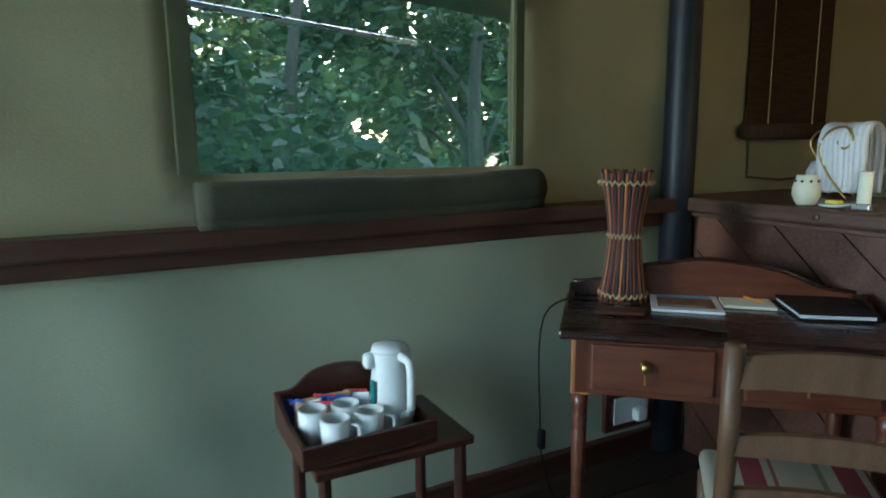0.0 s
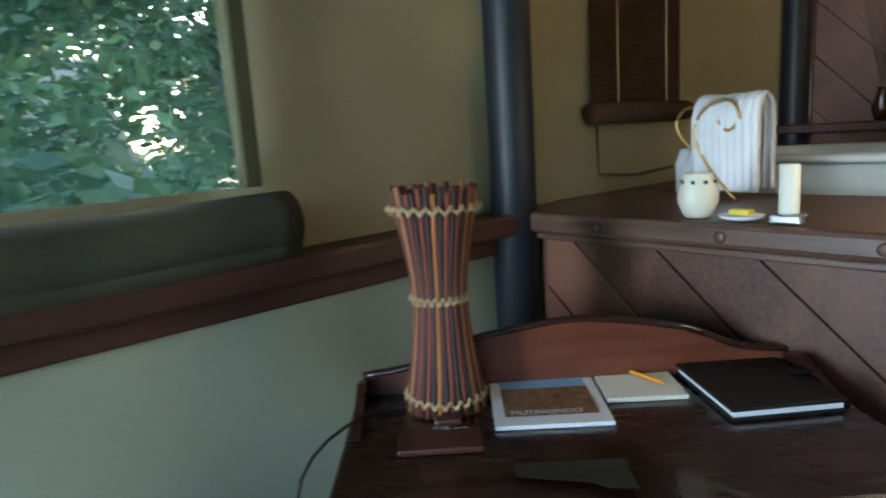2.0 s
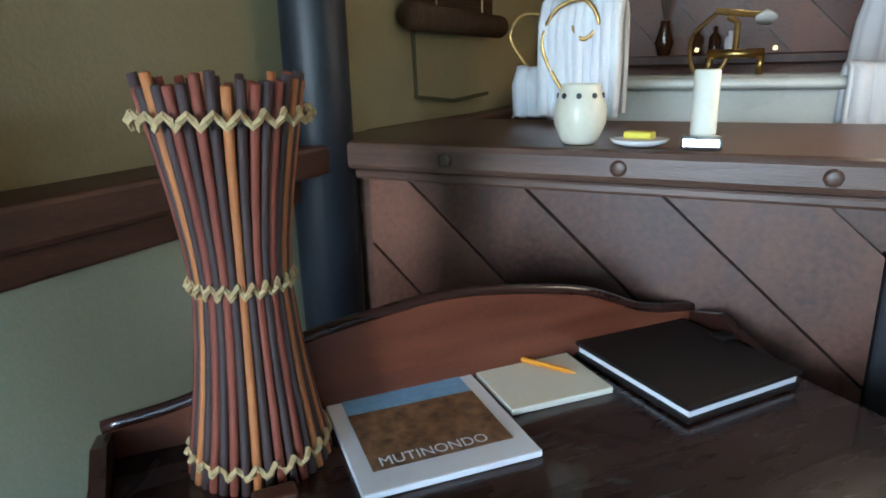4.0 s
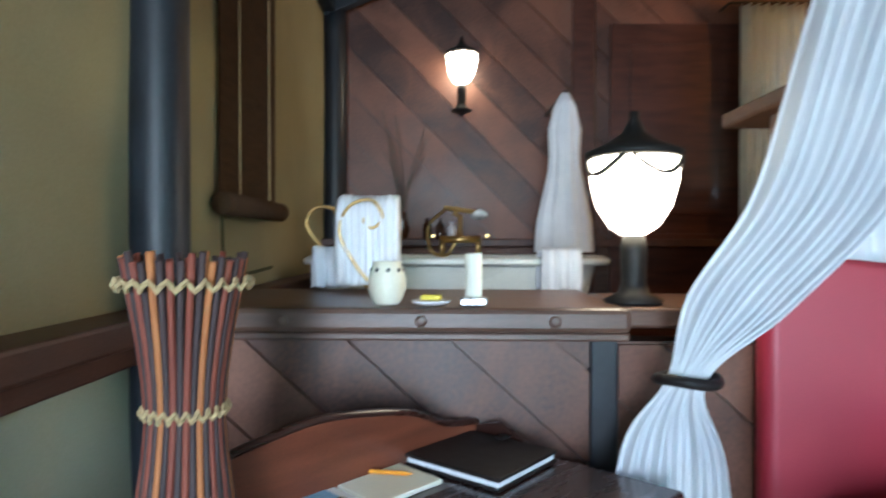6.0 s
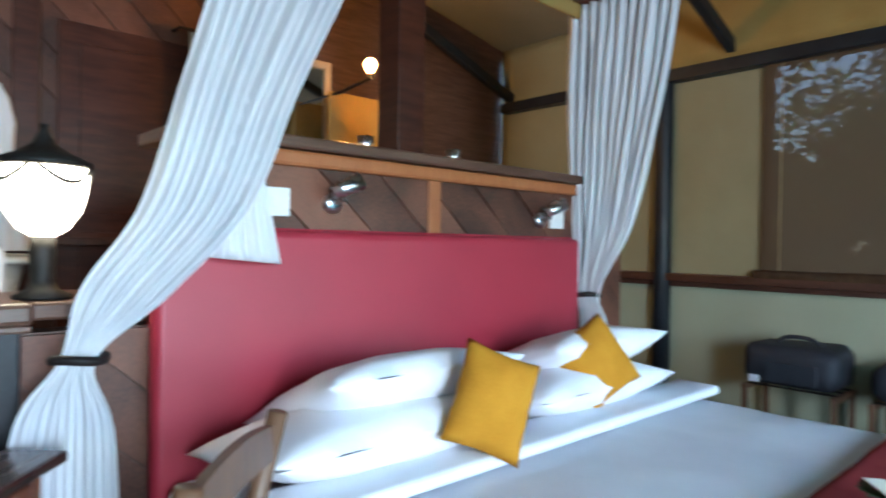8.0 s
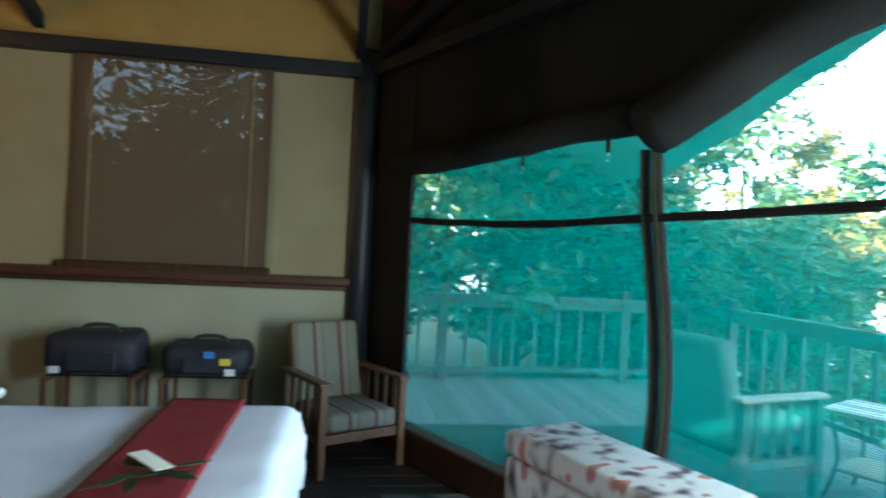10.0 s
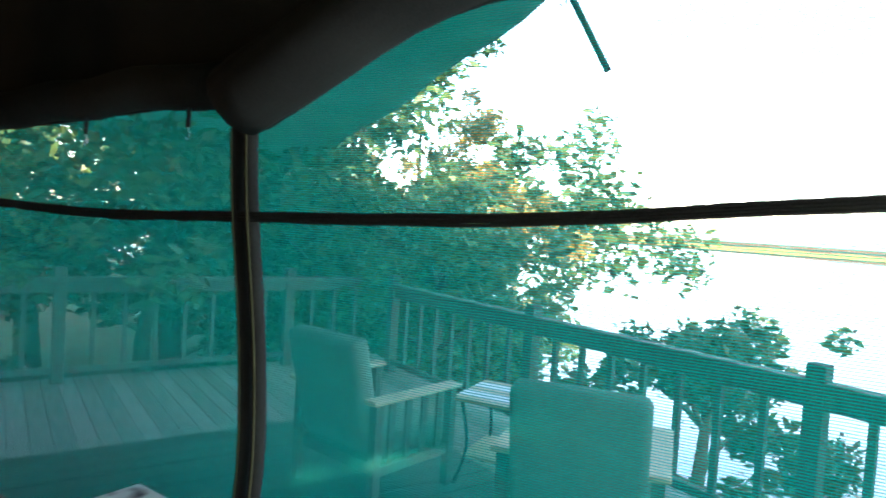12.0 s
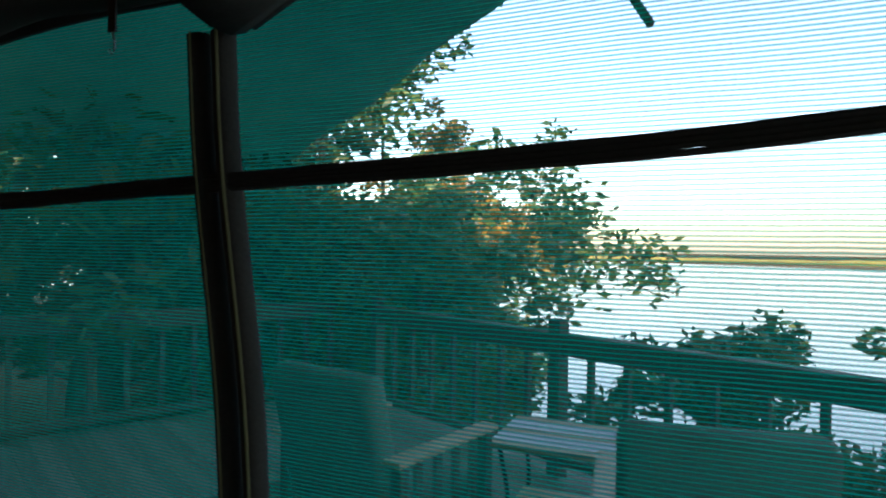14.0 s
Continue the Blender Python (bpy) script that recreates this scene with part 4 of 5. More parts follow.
for x, y, r in ((0.40, -1.58, 50), (0.395, -1.487, 60), (0.315, -1.615, 120), (0.32, -1.527, 60)):
    mug(pose(x, y, 0.508, 0, 0, r) @ Matrix.Diagonal((0.9, 0.9, 0.9, 1)), "plain white ceramic mug on the tea tray")
for i in range(13):
    mt, lb = ((BLUEWRAP, "blue sachet"), (REDWRAP, "red sachet"), (TANWRAP, "tan sachet"), (WHITEPAPER, "white sachet"))[(0, 0, 2, 2, 3, 1, 1)[i % 7]]
    single("tea_sachet", bx(-0.035, 0.035, -0.004, 0.004, 0, 0.075, 0.002, segs=1), mt, lb + " of tea or coffee standing in the tray", "sachet", "sachets", m=pose(0.215 + 0.02 * (i % 3), -1.65 + i * 0.0165, 0.51, random.uniform(-18, 6), random.uniform(-16, 16), 60 + random.uniform(-20, 20)))

# ---- ledge things ----
LZ = 1.06
burner = thing("oil_burner", pose(0.545, 0.01, LZ) @ Matrix.Diagonal((0.7, 0.7, 0.75, 1)), "cream ceramic oil burner with round holes", "oil burner")
part("pot", lathe([(0.036, 0), (0.046, 0.01), (0.061, 0.045), (0.062, 0.075), (0.05, 0.115), (0.046, 0.122), (0.047, 0.13), (0.04, 0.13), (0.038, 0.115)], 30), CREAM, burner, smooth=True)
# no openings cut: dark discs stand for the shaded insides of the holes
for k in range(9):
    a = 2 * math.pi * k / 9
    part("hole", lathe([(0.0062, 0), (0.0062, 0.005)], 10), INK, burner, m=pose(0.0505 * math.cos(a), 0.0505 * math.sin(a), 0.105, 0, 82, math.degrees(a)))
cdl = thing("candle", pose(0.74, -0.01, LZ) @ Matrix.Diagonal((0.75, 0.75, 0.74, 1)), "ivory pillar candle on a clear glass block", "candle")
part("wax", lathe([(0.024, 0.028), (0.025, 0.035), (0.025, 0.155), (0.022, 0.158), (0.012, 0.152)], 24), WAX, cdl, smooth=True)
part("holder", bx(-0.04, 0.04, -0.03, 0.03, 0, 0.027, 0.006), STEEL, cdl, "clear glass block holder")
dish = thing("soap_dish", pose(0.645, 0.0, LZ) @ Matrix.Diagonal((0.8, 0.8, 0.8, 1)), "small white oval dish with a soap", "dish")
part("plate", lathe([(0.03, 0), (0.05, 0.006), (0.058, 0.014), (0.054, 0.014), (0.03, 0.008)], 26), PORCELAIN, dish, smooth=True)
single("soap_bar", bx(-0.03, 0.03, -0.017, 0.017, 0, 0.014, 0.003), SOAP, "yellow wrapped soap bar in the dish", "soap", m=pose(0.645, 0.0, LZ + 0.0115, 0, 0, -8) @ Matrix.Diagonal((0.75, 0.75, 0.8, 1)))
rack = thing("towel_rack", pose(0.37, 0.4, LZ) @ Matrix.Diagonal((0.75, 0.75, 0.78, 1)), "curled brass towel stand on the ledge", "towel rack")
for y in (-0.1, 0.08):
    part("hoop", tube(curve_pts([(0.16, y, 0.0), (0.07, y, 0.1), (0.01, y, 0.22), (0.05, y, 0.31), (0.13, y, 0.33), (0.17, y, 0.27), (0.13, y, 0.23), (0.09, y, 0.27)] if y < 0 else [(0.1, y, 0.0), (-0.05, y, 0.12), (-0.15, y, 0.24), (-0.12, y, 0.31), (-0.05, y, 0.31), (-0.03, y, 0.27)], 36), 0.006, 8), BRASS, rack, smooth=True)
part("cross_bar", tube([(0.02, -0.1, 0.25), (0.02, 0.08, 0.25)], 0.005, 8), BRASS, rack)


def draped(name, m, w, drop_f, drop_b, label, depth=0.1, mat=None, folds=9):
    """A towel hung over a bar: pleated on both sides with a soft fold at the top."""
    bm = bmesh.new()
    prof = [(-depth / 2 - 0.01, -drop_f)] + [(-depth / 2 - 0.012 * k, -drop_f * (1 - k)) for k in np.linspace(0.1, 0.9, 9)]
    prof += [(depth / 2 * math.sin(a), depth / 3 * math.cos(a)) for a in np.linspace(-1.4, 1.4, 9)] + [(depth / 2, -drop_b * k) for k in np.linspace(0.1, 1, 8)]
    rws = []
    for k in range(41):
        u = k / 40
        rws.append([bm.verts.new(((u - 0.5) * w * (1 + 0.06 * noise.noise((z * 4, 0, 1))), y + 0.01 * math.sin(u * folds * 2 * math.pi + z * 2) + 0.006 * noise.noise((u * 5, z * 6, 2)), z + 0.008 * noise.noise((u * 4, y * 9, 3)))) for y, z in prof])
    for a, b in zip(rws, rws[1:]):
        for i in range(len(prof) - 1):
            bm.faces.new((a[i], b[i], b[i + 1], a[i + 1]))
    ob = single(name, bm, mat or TOWEL, label, "towel", "towels", m=m, smooth=True)
    md = ob.modifiers.new("thickness", "SOLIDIFY"); md.thickness = 0.012
    return ob


draped("towel", pose(0.45, 0.4, LZ + 0.23), 0.17, 0.21, 0.21, "white folded towel hanging over the brass stand")
draped("face_cloth", pose(0.33, 0.44, LZ + 0.10), 0.1, 0.09, 0.09, "small white face cloth beside the towel", 0.05, folds=3)


def urn_lamp(m, s, label, glass_mat, power):
    t = thing("urn_lamp", m, label, "lamp", "urn lamps")
    part("foot", lathe([(0.07 * s, 0), (0.075 * s, 0.01 * s), (0.04 * s, 0.03 * s), (0.03 * s, 0.06 * s), (0.034 * s, 0.15 * s), (0.028 * s, 0.19 * s)], 24), IRON, t, smooth=True)
    part("glass_bowl", lathe([(0.028 * s, 0.192 * s), (0.06 * s, 0.215 * s), (0.092 * s, 0.27 * s), (0.108 * s, 0.34 * s), (0.112 * s, 0.405 * s), (0.10 * s, 0.408 * s)], 30), glass_mat, t, "glowing frosted glass bowl", smooth=True)
    part("cap", lathe([(0.122 * s, 0.41 * s), (0.122 * s, 0.425 * s), (0.07 * s, 0.45 * s), (0.03 * s, 0.48 * s), (0.012 * s, 0.52 * s), (0.012 * s, 0.54 * s)], 28), IRON, t, smooth=True)
    for k in range(4):
        a = k * math.pi / 2 + 0.4
        c = [(1.03 * 0.113 * s * math.cos(a + q), 1.03 * 0.113 * s * math.sin(a + q), (0.408 - 0.05 * math.sin((q + 0.7) / 1.4 * math.pi)) * s) for q in np.linspace(-0.7, 0.7, 12)]
        part("swag", tube(c, 0.006 * s, 6), IRON, t, smooth=True)
    return t


urn_lamp(pose(1.125, 0.1, 1.056) @ Matrix.Diagonal((1, 1, 0.9, 1)), 0.94, "lit urn-shaped lamp of frosted glass and black iron", LAMPGLASS, 4)
single("lamp_shelf", bx(1.083, 1.42, -0.01, 0.42, 1.01, 1.055, 0.008), LEDGE, "dark wooden shelf end under the urn lamp", "shelf", kind="structure")
sc = urn_lamp(pose(0.73, 1.87, 1.88), 0.72, "lit wall lamp of frosted glass on the bathroom wall", LAMPGLASS, 3)
part("bracket", beam((0, 0.0, 0.02), (0, 0.13, 0.02), 0.03, 0.03), IRON, sc)

# bathtub
tub = thing("bathtub", pose(0.70, 1.12, 0.561) @ Matrix.Diagonal((1, 1, 0.92, 1)), "white roll-top enamel bathtub", "bathtub")
bm = bmesh.new()
rings = []
for z, k in ((0.06, 0.62), (0.1, 0.72), (0.3, 0.86), (0.52, 0.95), (0.6, 0.98), (0.62, 1.04), (0.605, 1.07), (0.625, 1.08), (0.64, 1.04), (0.63, 0.98), (0.5, 0.9), (0.2, 0.78), (0.15, 0.5)):
    ring = []
    for i in range(48):
        a = 2 * math.pi * i / 48
        ex = lambda q: math.copysign(abs(q) ** 0.6, q)
        ring.append(bm.verts.new((0.55 * k * ex(math.cos(a)) - (0.03 * (1 - k)), 0.31 * k * ex(math.sin(a)), z)))
    rings.append(ring)
for a, b in zip(rings, rings[1:]):
    for i in range(48):
        bm.faces.new((a[i], a[(i + 1) % 48], b[(i + 1) % 48], b[i]))
bm.faces.new(rings[0][::-1]); bm.faces.new(rings[-1])
part("shell", bm, ENAMEL, tub, smooth=True)
for x in (-0.35, 0.35):
    for y in (-0.17, 0.17):
        part("foot", lathe([(0.03, 0), (0.02, 0.03), (0.035, 0.1)], 14, centre=(x, y)), IRON, tub, smooth=True)
tap = thing("bath_mixer", pose(0.72, 1.40, 1.145), "brass telephone bath mixer with a hand shower", "tap")
part("body", tube([(-0.09, 0, 0.07), (0.09, 0, 0.07)], 0.016, 12), BRASS, tap, smooth=True)
for x in (-0.08, 0.08):
    part("pillar", tube([(x, 0, 0.0), (x, 0, 0.07)], 0.012, 10), BRASS, tap, smooth=True)
    part("cross_handle", tube([(x * 1.5, -0.03, 0.085), (x * 1.5, 0.03, 0.085)], 0.008, 8), BRASS, tap)
part("cradle", tube([(0, 0, 0.07), (0, 0, 0.17), (-0.03, 0, 0.19)], 0.011, 10), BRASS, tap)
part("hand_shower", tube([(-0.07, 0, 0.21), (0.07, -0.02, 0.19)], 0.011, 10), BRASS, tap)
part("shower_rose", lathe([(0.012, 0), (0.035, 0.025), (0.033, 0.03)], 20), PORCELAIN, tap, smooth=True, m=pose(0.085, -0.02, 0.20, 150))
part("hose", tube(curve_pts([(-0.07, 0, 0.2), (-0.14, 0, 0.13), (-0.13, 0, 0.02), (-0.06, -0.01, 0.0), (-0.02, 0, 0.06)], 24), 0.007, 8), BRASS, tap)
# hanging towel tied to a cone and one over the rim
bm = bmesh.new()
rws = []
for z, r in ((1.16, 0.12), (1.3, 0.11), (1.42, 0.085), (1.52, 0.066), (1.58, 0.062), (1.7, 0.066), (1.8, 0.045), (1.86, 0.015)):
    rws.append([bm.verts.new((1.18 + (r + 0.14 * r * math.sin(9 * a)) * math.cos(a), 1.38 + 0.5 * (r + 0.14 * r * math.sin(9 * a + 1)) * math.sin(a), z)) for a in np.linspace(0, 2 * math.pi, 48, endpoint=False)])
for a, b in zip(rws, rws[1:]):
    for i in range(48):
        bm.faces.new((a[i], a[(i + 1) % 48], b[(i + 1) % 48], b[i]))
bm.faces.new(rws[-1])
single("hanging_towel", bm, TOWEL, "white towel hanging in a narrow cone behind the tub", "towel", "towels", smooth=True)
single("towel_hook", tube([(1.18, 1.97, 1.88), (1.18, 1.38, 1.865)], 0.008, 8), IRON, "dark iron arm holding the hanging towel", "hook")
draped("bath_mat", pose(1.06, 0.79, 1.155), 0.13, 0.2, 0.12, "white bath mat folded over the tub rim", 0.05, folds=3)
single("bath_bottles", lathe([(0.02, 0), (0.022, 0.01), (0.022, 0.07), (0.008, 0.085), (0.008, 0.11)], 16), GLASSJAR, "small amber bottle on the bathroom ledge", "bottle", m=pose(0.62, 1.9, 1.221), smooth=True)
for x, h in ((0.55, 0.9), (0.68, 0.75)):
    single("bath_bottle", lathe([(0.02, 0), (0.022, 0.01), (0.022, 0.08 * h), (0.01, 0.095 * h), (0.01, 0.12 * h)], 16), WHITEPAPER if h < 0.8 else GLASSJAR, "small toiletry bottle on the bathroom ledge", "bottle", "bottles", m=pose(x, 1.9, 1.221), smooth=True)
vase = thing("twig_vase", pose(0.42, 1.9, 1.221), "slim vase of dry twigs on the bathroom ledge", "vase")
part("vase_body", lathe([(0.025, 0), (0.04, 0.05), (0.02, 0.12), (0.022, 0.14)], 18), GLASSJAR, vase, smooth=True)
for k in range(9):
    part("twig", tube(curve_pts([(0, 0, 0.12), (0.04 * math.cos(k * 2), -0.02, 0.3), (0.13 * math.cos(k * 2 + 0.4), -0.06, 0.42 + 0.03 * k)], 8), 0.002, 5), BARK, vase)

# behind the bed wall: mirror, amber bulb
single("bath_mirror", bx(2.70, 3.10, 1.93, 1.95, 1.75, 2.4, 0.01), MIRROR, "framed bathroom mirror on the back wall", "mirror")
mf = thing("mirror_frame", pose(0, 0, 0), "pale painted frame round the bathroom mirror", "frame")
for b in ((2.65, 2.70, 1.7, 2.45), (3.10, 3.15, 1.7, 2.45), (2.70, 3.10, 1.7, 1.75), (2.70, 3.10, 2.4, 2.45)):
    part("frame_side", bx(b[0], b[1], 1.92, 1.953, b[2], b[3], 0.005), PALEWOOD, mf)
bl = thing("bulb_lamp", pose(3.03, 1.3, 2.28), "bare amber light bulb on a bracket", "lamp")
part("bulb", lathe([(0.012, -0.04), (0.03, -0.01), (0.034, 0.02), (0.02, 0.045), (0.005, 0.052)], 20), BULBGLOW, bl, "glowing amber bulb", smooth=True)
part("holder", lathe([(0.02, -0.075), (0.02, -0.041)], 14), IRON, bl)
part("bracket", tube([(0, 0, -0.07), (0, 0.3, -0.1), (0, 0.72, -0.1)], 0.01, 8), IRON, bl)
bulb_light = new("bulb_light", bpy.data.lights.new("bulb_light", "POINT"))
bulb_light.data.energy, bulb_light.data.color, bulb_light.data.shadow_soft_size = 1.2, (1.0, 0.5, 0.14), 0.03
bulb_light.matrix_world = pose(3.03, 1.24, 2.31)
bm = bmesh.new()
g = [[bm.verts.new((2.16 + 0.32 * k / 48, 1.86 + 0.02 * math.sin(k * 0.9) + 0.008 * noise.noise((k * 0.2, i * 0.3, 5)), 2.42 - 1.1 * i / 12)) for k in range(49)] for i in range(13)]
for a, b in zip(g, g[1:]):
    for k in range(48):
        bm.faces.new((a[k], a[k + 1], b[k + 1], b[k]))
ob = single("shower_curtain", bm, ENAMEL, "pale grey-green curtain hanging by the bathroom wall", "curtain", smooth=True)
md = ob.modifiers.new("thickness", "SOLIDIFY"); md.thickness = 0.004
single("curtain_rod", tube([(2.1, 1.96, 2.43), (2.1, 1.86, 2.43), (2.55, 1.86, 2.43), (2.55, 1.96, 2.43)], 0.009, 8), IRON, "thin dark curtain rod on the bathroom wall", "rod")
# the panel's yellow light is put into its colour with YELLOW
single("plastered_partition", bx(3.0, 3.5, 1.7, 1.73, 1.2, 2.2, 0.006), YELLOW, "plastered panel in the shower corner with yellow light in its colour", "panel")

# ---- bed ----
BX0, BX1, BYH, BYF = 1.36, 3.22, -0.10, -1.76
hb = thing("headboard", pose(0, 0, 0), "padded red vinyl headboard", "headboard")
part("pad", bx(1.345, 3.235, -0.10, -0.028, 0.05, 1.25, 0.028, segs=4), RED, hb, smooth=True)
part("piping", tube([(1.36, -0.062, 0.1), (1.355, -0.062, 1.235), (1.37, -0.062, 1.251), (3.21, -0.062, 1.251), (3.225, -0.062, 1.235), (3.225, -0.062, 0.1)], 0.006, 6), RED, hb)
bed = thing("bed", pose(0, 0, 0), "double bed made up with white linen", "bed")
part("base", bx(BX0 + 0.03, BX1 - 0.03, BYF + 0.05, BYH - 0.03, 0.08, 0.34, 0.02), CANVAS_DARK, bed)
part("mattress", bx(BX0, BX1, BYF, BYH - 0.02, 0.341, 0.58, 0.05, segs=4), WHITE, bed, smooth=True)
for x in (1.45, 3.12):
    for y in (-0.3, -1.6):
        part("leg", lathe([(0.03, 0), (0.03, 0.08)], 14, centre=(x, y)), MAHOGANY, bed)


def quilt(x0, x1, y0, y1, z, skirt, material, name, label, cat, amp=0.012, seed=0, thick=0.02, nx=50, ny=50):
    bm = bmesh.new()
    g = []
    for i in range(nx + 1):
        row = []
        for j in range(ny + 1):
            u, v = -skirt + (x1 - x0 + 2 * skirt) * i / nx, -skirt + (y1 - y0 + skirt) * j / ny
            du, dv = max(0, -u, u - (x1 - x0)), max(0, -v)
            x, y = x0 + min(max(u, 0), x1 - x0), y0 + max(v, 0)
            d = min(1.4 * max(du, dv), skirt)
            fold = 0.02 * math.sin((u + v) * 14) * min(1, max(du, dv) * 6)
            x += math.copysign(min(du, 0.05), u) + (fold if du > 0 else 0) * (1 if u > 0 else -1)
            y -= min(dv, 0.05) + (fold if dv > 0 else 0)
            zz = z - max(0, max(du, dv) - 0.02) + amp * (noise.noise((u * 3 + seed, v * 2, 1)) + 0.6 * noise.noise((u * 7, v * 5 + u * 3, seed + 2)))
            row.append(bm.verts.new((x, y, zz)))
        g.append(row)
    for i in range(nx):
        for j in range(ny):
            bm.faces.new((g[i][j], g[i + 1][j], g[i + 1][j + 1], g[i][j + 1]))
    ob = single(name, bm, material, label, cat, smooth=True)
    md = ob.modifiers.new("thickness", "SOLIDIFY"); md.thickness = thick
    return ob


quilt(BX0, BX1, BYF, -0.62, 0.625, 0.36, WHITE, "duvet", "white cotton duvet smoothed over the bed", "duvet")
bm = bx(BX0 - 0.06, BX1 + 0.06, -0.74, -0.56, 0.637, 0.675, 0.018, segs=3)
single("sheet_fold", bm, WHITE, "white turned-back sheet fold across the bed", "sheet", smooth=True)
quilt(BX0, BX1, -1.61, -1.34, 0.652, 0.0, REDCLOTH, "bed_runner", "dark red cloth runner across the bed foot", "runner", 0.008, 3, 0.008, 40, 16)


def cushion(name, m, w, h, t, material, label, cat, group, p=0.45, n=18):
    """A stuffed cushion with pinched corners, in the local xz plane."""
    bm = bmesh.new()
    for side in (1, -1):
        g = []
        for i in range(n + 1):
            row = []
            for j in range(n + 1):
                u, v = 2 * i / n - 1, 2 * j / n - 1
                b = ((1 - u * u) * (1 - v * v)) ** p
                s = 1 - 0.07 * (1 - abs(u) ** 2) * abs(v) ** 2
                s2 = 1 - 0.07 * (1 - abs(v) ** 2) * abs(u) ** 2
                row.append(bm.verts.new((u * w / 2 * s2, side * (t / 2 * b) + 0.006 * noise.noise((u * 3, v * 3, side)), v * h / 2 * s)))
            g.append(row)
        for i in range(n):
            for j in range(n):
                bm.faces.new((g[i][j], g[i + 1][j], g[i + 1][j + 1], g[i][j + 1]))
    bmesh.ops.remove_doubles(bm, verts=bm.verts, dist=0.0025)
    return single(name, bm, material, label, cat, group, m=m, smooth=True)


for x in (1.79, 2.66):
    cushion("pillow", pose(x, -0.42, 0.70, 80), 0.78, 0.5, 0.19, WHITE, "white cotton pillow lying on the bed", "pillow", "pillows")
    cushion("pillow", pose(x + 0.13, -0.36, 0.79, 68), 0.68, 0.5, 0.18, WHITE, "white cotton pillow leaning on another pillow", "pillow", "pillows")
cushion("scatter_cushion", pose(1.99, -0.71, 0.808, 0, 0, -22) @ pose(0, 0, 0, -22) @ pose(0, 0, 0, 0, 24), 0.22, 0.28, 0.13, MUSTARD, "mustard yellow square cushion standing on one corner", "cushion", "scatter cushions")
cushion("scatter_cushion", pose(2.66, -0.57, 0.808, 0, 0, -22) @ pose(0, 0, 0, -22) @ pose(0, 0, 0, 0, -28), 0.27, 0.27, 0.13, MUSTARD, "mustard yellow square cushion standing on one corner", "cushion", "scatter cushions")
spr = thing("leaf_sprig", pose(2.36, -1.5, 0.668), "green leafy sprig laid on the red runner", "leaves")
for k in range(12):
    a = k * 2.4
    part("leaf", prism([(0, 0), (0.03, 0.014), (0.07, 0.012), (0.1, 0), (0.07, -0.012), (0.03, -0.014)], 0.002), LEAF_DARK, spr, m=pose(0.03 * math.cos(a), 0.06 * math.sin(a * 0.7), 0.004 + 0.002 * k, 90 + random.uniform(-14, 14), 0, math.degrees(a)))
single("gift_card", bx(-0.025, 0.025, -0.06, 0.06, 0, 0.002), PAPER, "small cream card lying on the leaf sprig", "card", m=pose(2.38, -1.5, 0.705, 8, 4, -40))
trunk = thing("blanket_trunk", pose(2.68, -2.88, 0, 0, 0, 20) @ Matrix.Diagonal((0.74, 0.85, 1.27, 1)), "long trunk upholstered in floral cloth", "trunk")
part("box", bx(-0.55, 0.55, -0.19, 0.19, 0.02, 0.40, 0.02, segs=3), FLORAL, trunk)
part("lid", bx(-0.56, 0.56, -0.2, 0.2, 0.405, 0.48, 0.03, segs=4), FLORAL, trunk, smooth=True)

# bed net: canopy frame and tied curtains
canopy = thing("bed_canopy", pose(0, 0, 0), "four-poster canopy frame above the bed", "canopy frame")
Z = 2.38
for a, b in (((1.3, -0.06), (3.36, -0.06)), ((1.3, -1.95), (3.36, -1.95)), ((1.3, -0.06), (1.3, -1.95)), ((3.36, -0.06), (3.36, -1.95))):
    part("rail", tube([(a[0], a[1], Z), (b[0], b[1], Z)], 0.022, 10), MAHOGANY, canopy)
part("post", bx(3.30, 3.37, -0.095, -0.025, 1.251, Z, 0.004), MAHOGANY, canopy)
for x in (1.3, 3.36):
    part("hanger", tube([(x, -1.95, Z), (x, -1.95, 2.98 if x < 2 else 3.3)], 0.008, 8), IRON, canopy)
cloth_wall("canopy_valance", Matrix(((1, 0, 0, 0), (0, 1, 0, -0.03), (0, 0, 1, 0), (0, 0, 0, 1))), steps(1.3, 3.4, 0.07), steps(2.30, 2.62, 0.08), None, YELLOW, 0.03, label="mustard cloth valance above the bed head", seed=31)


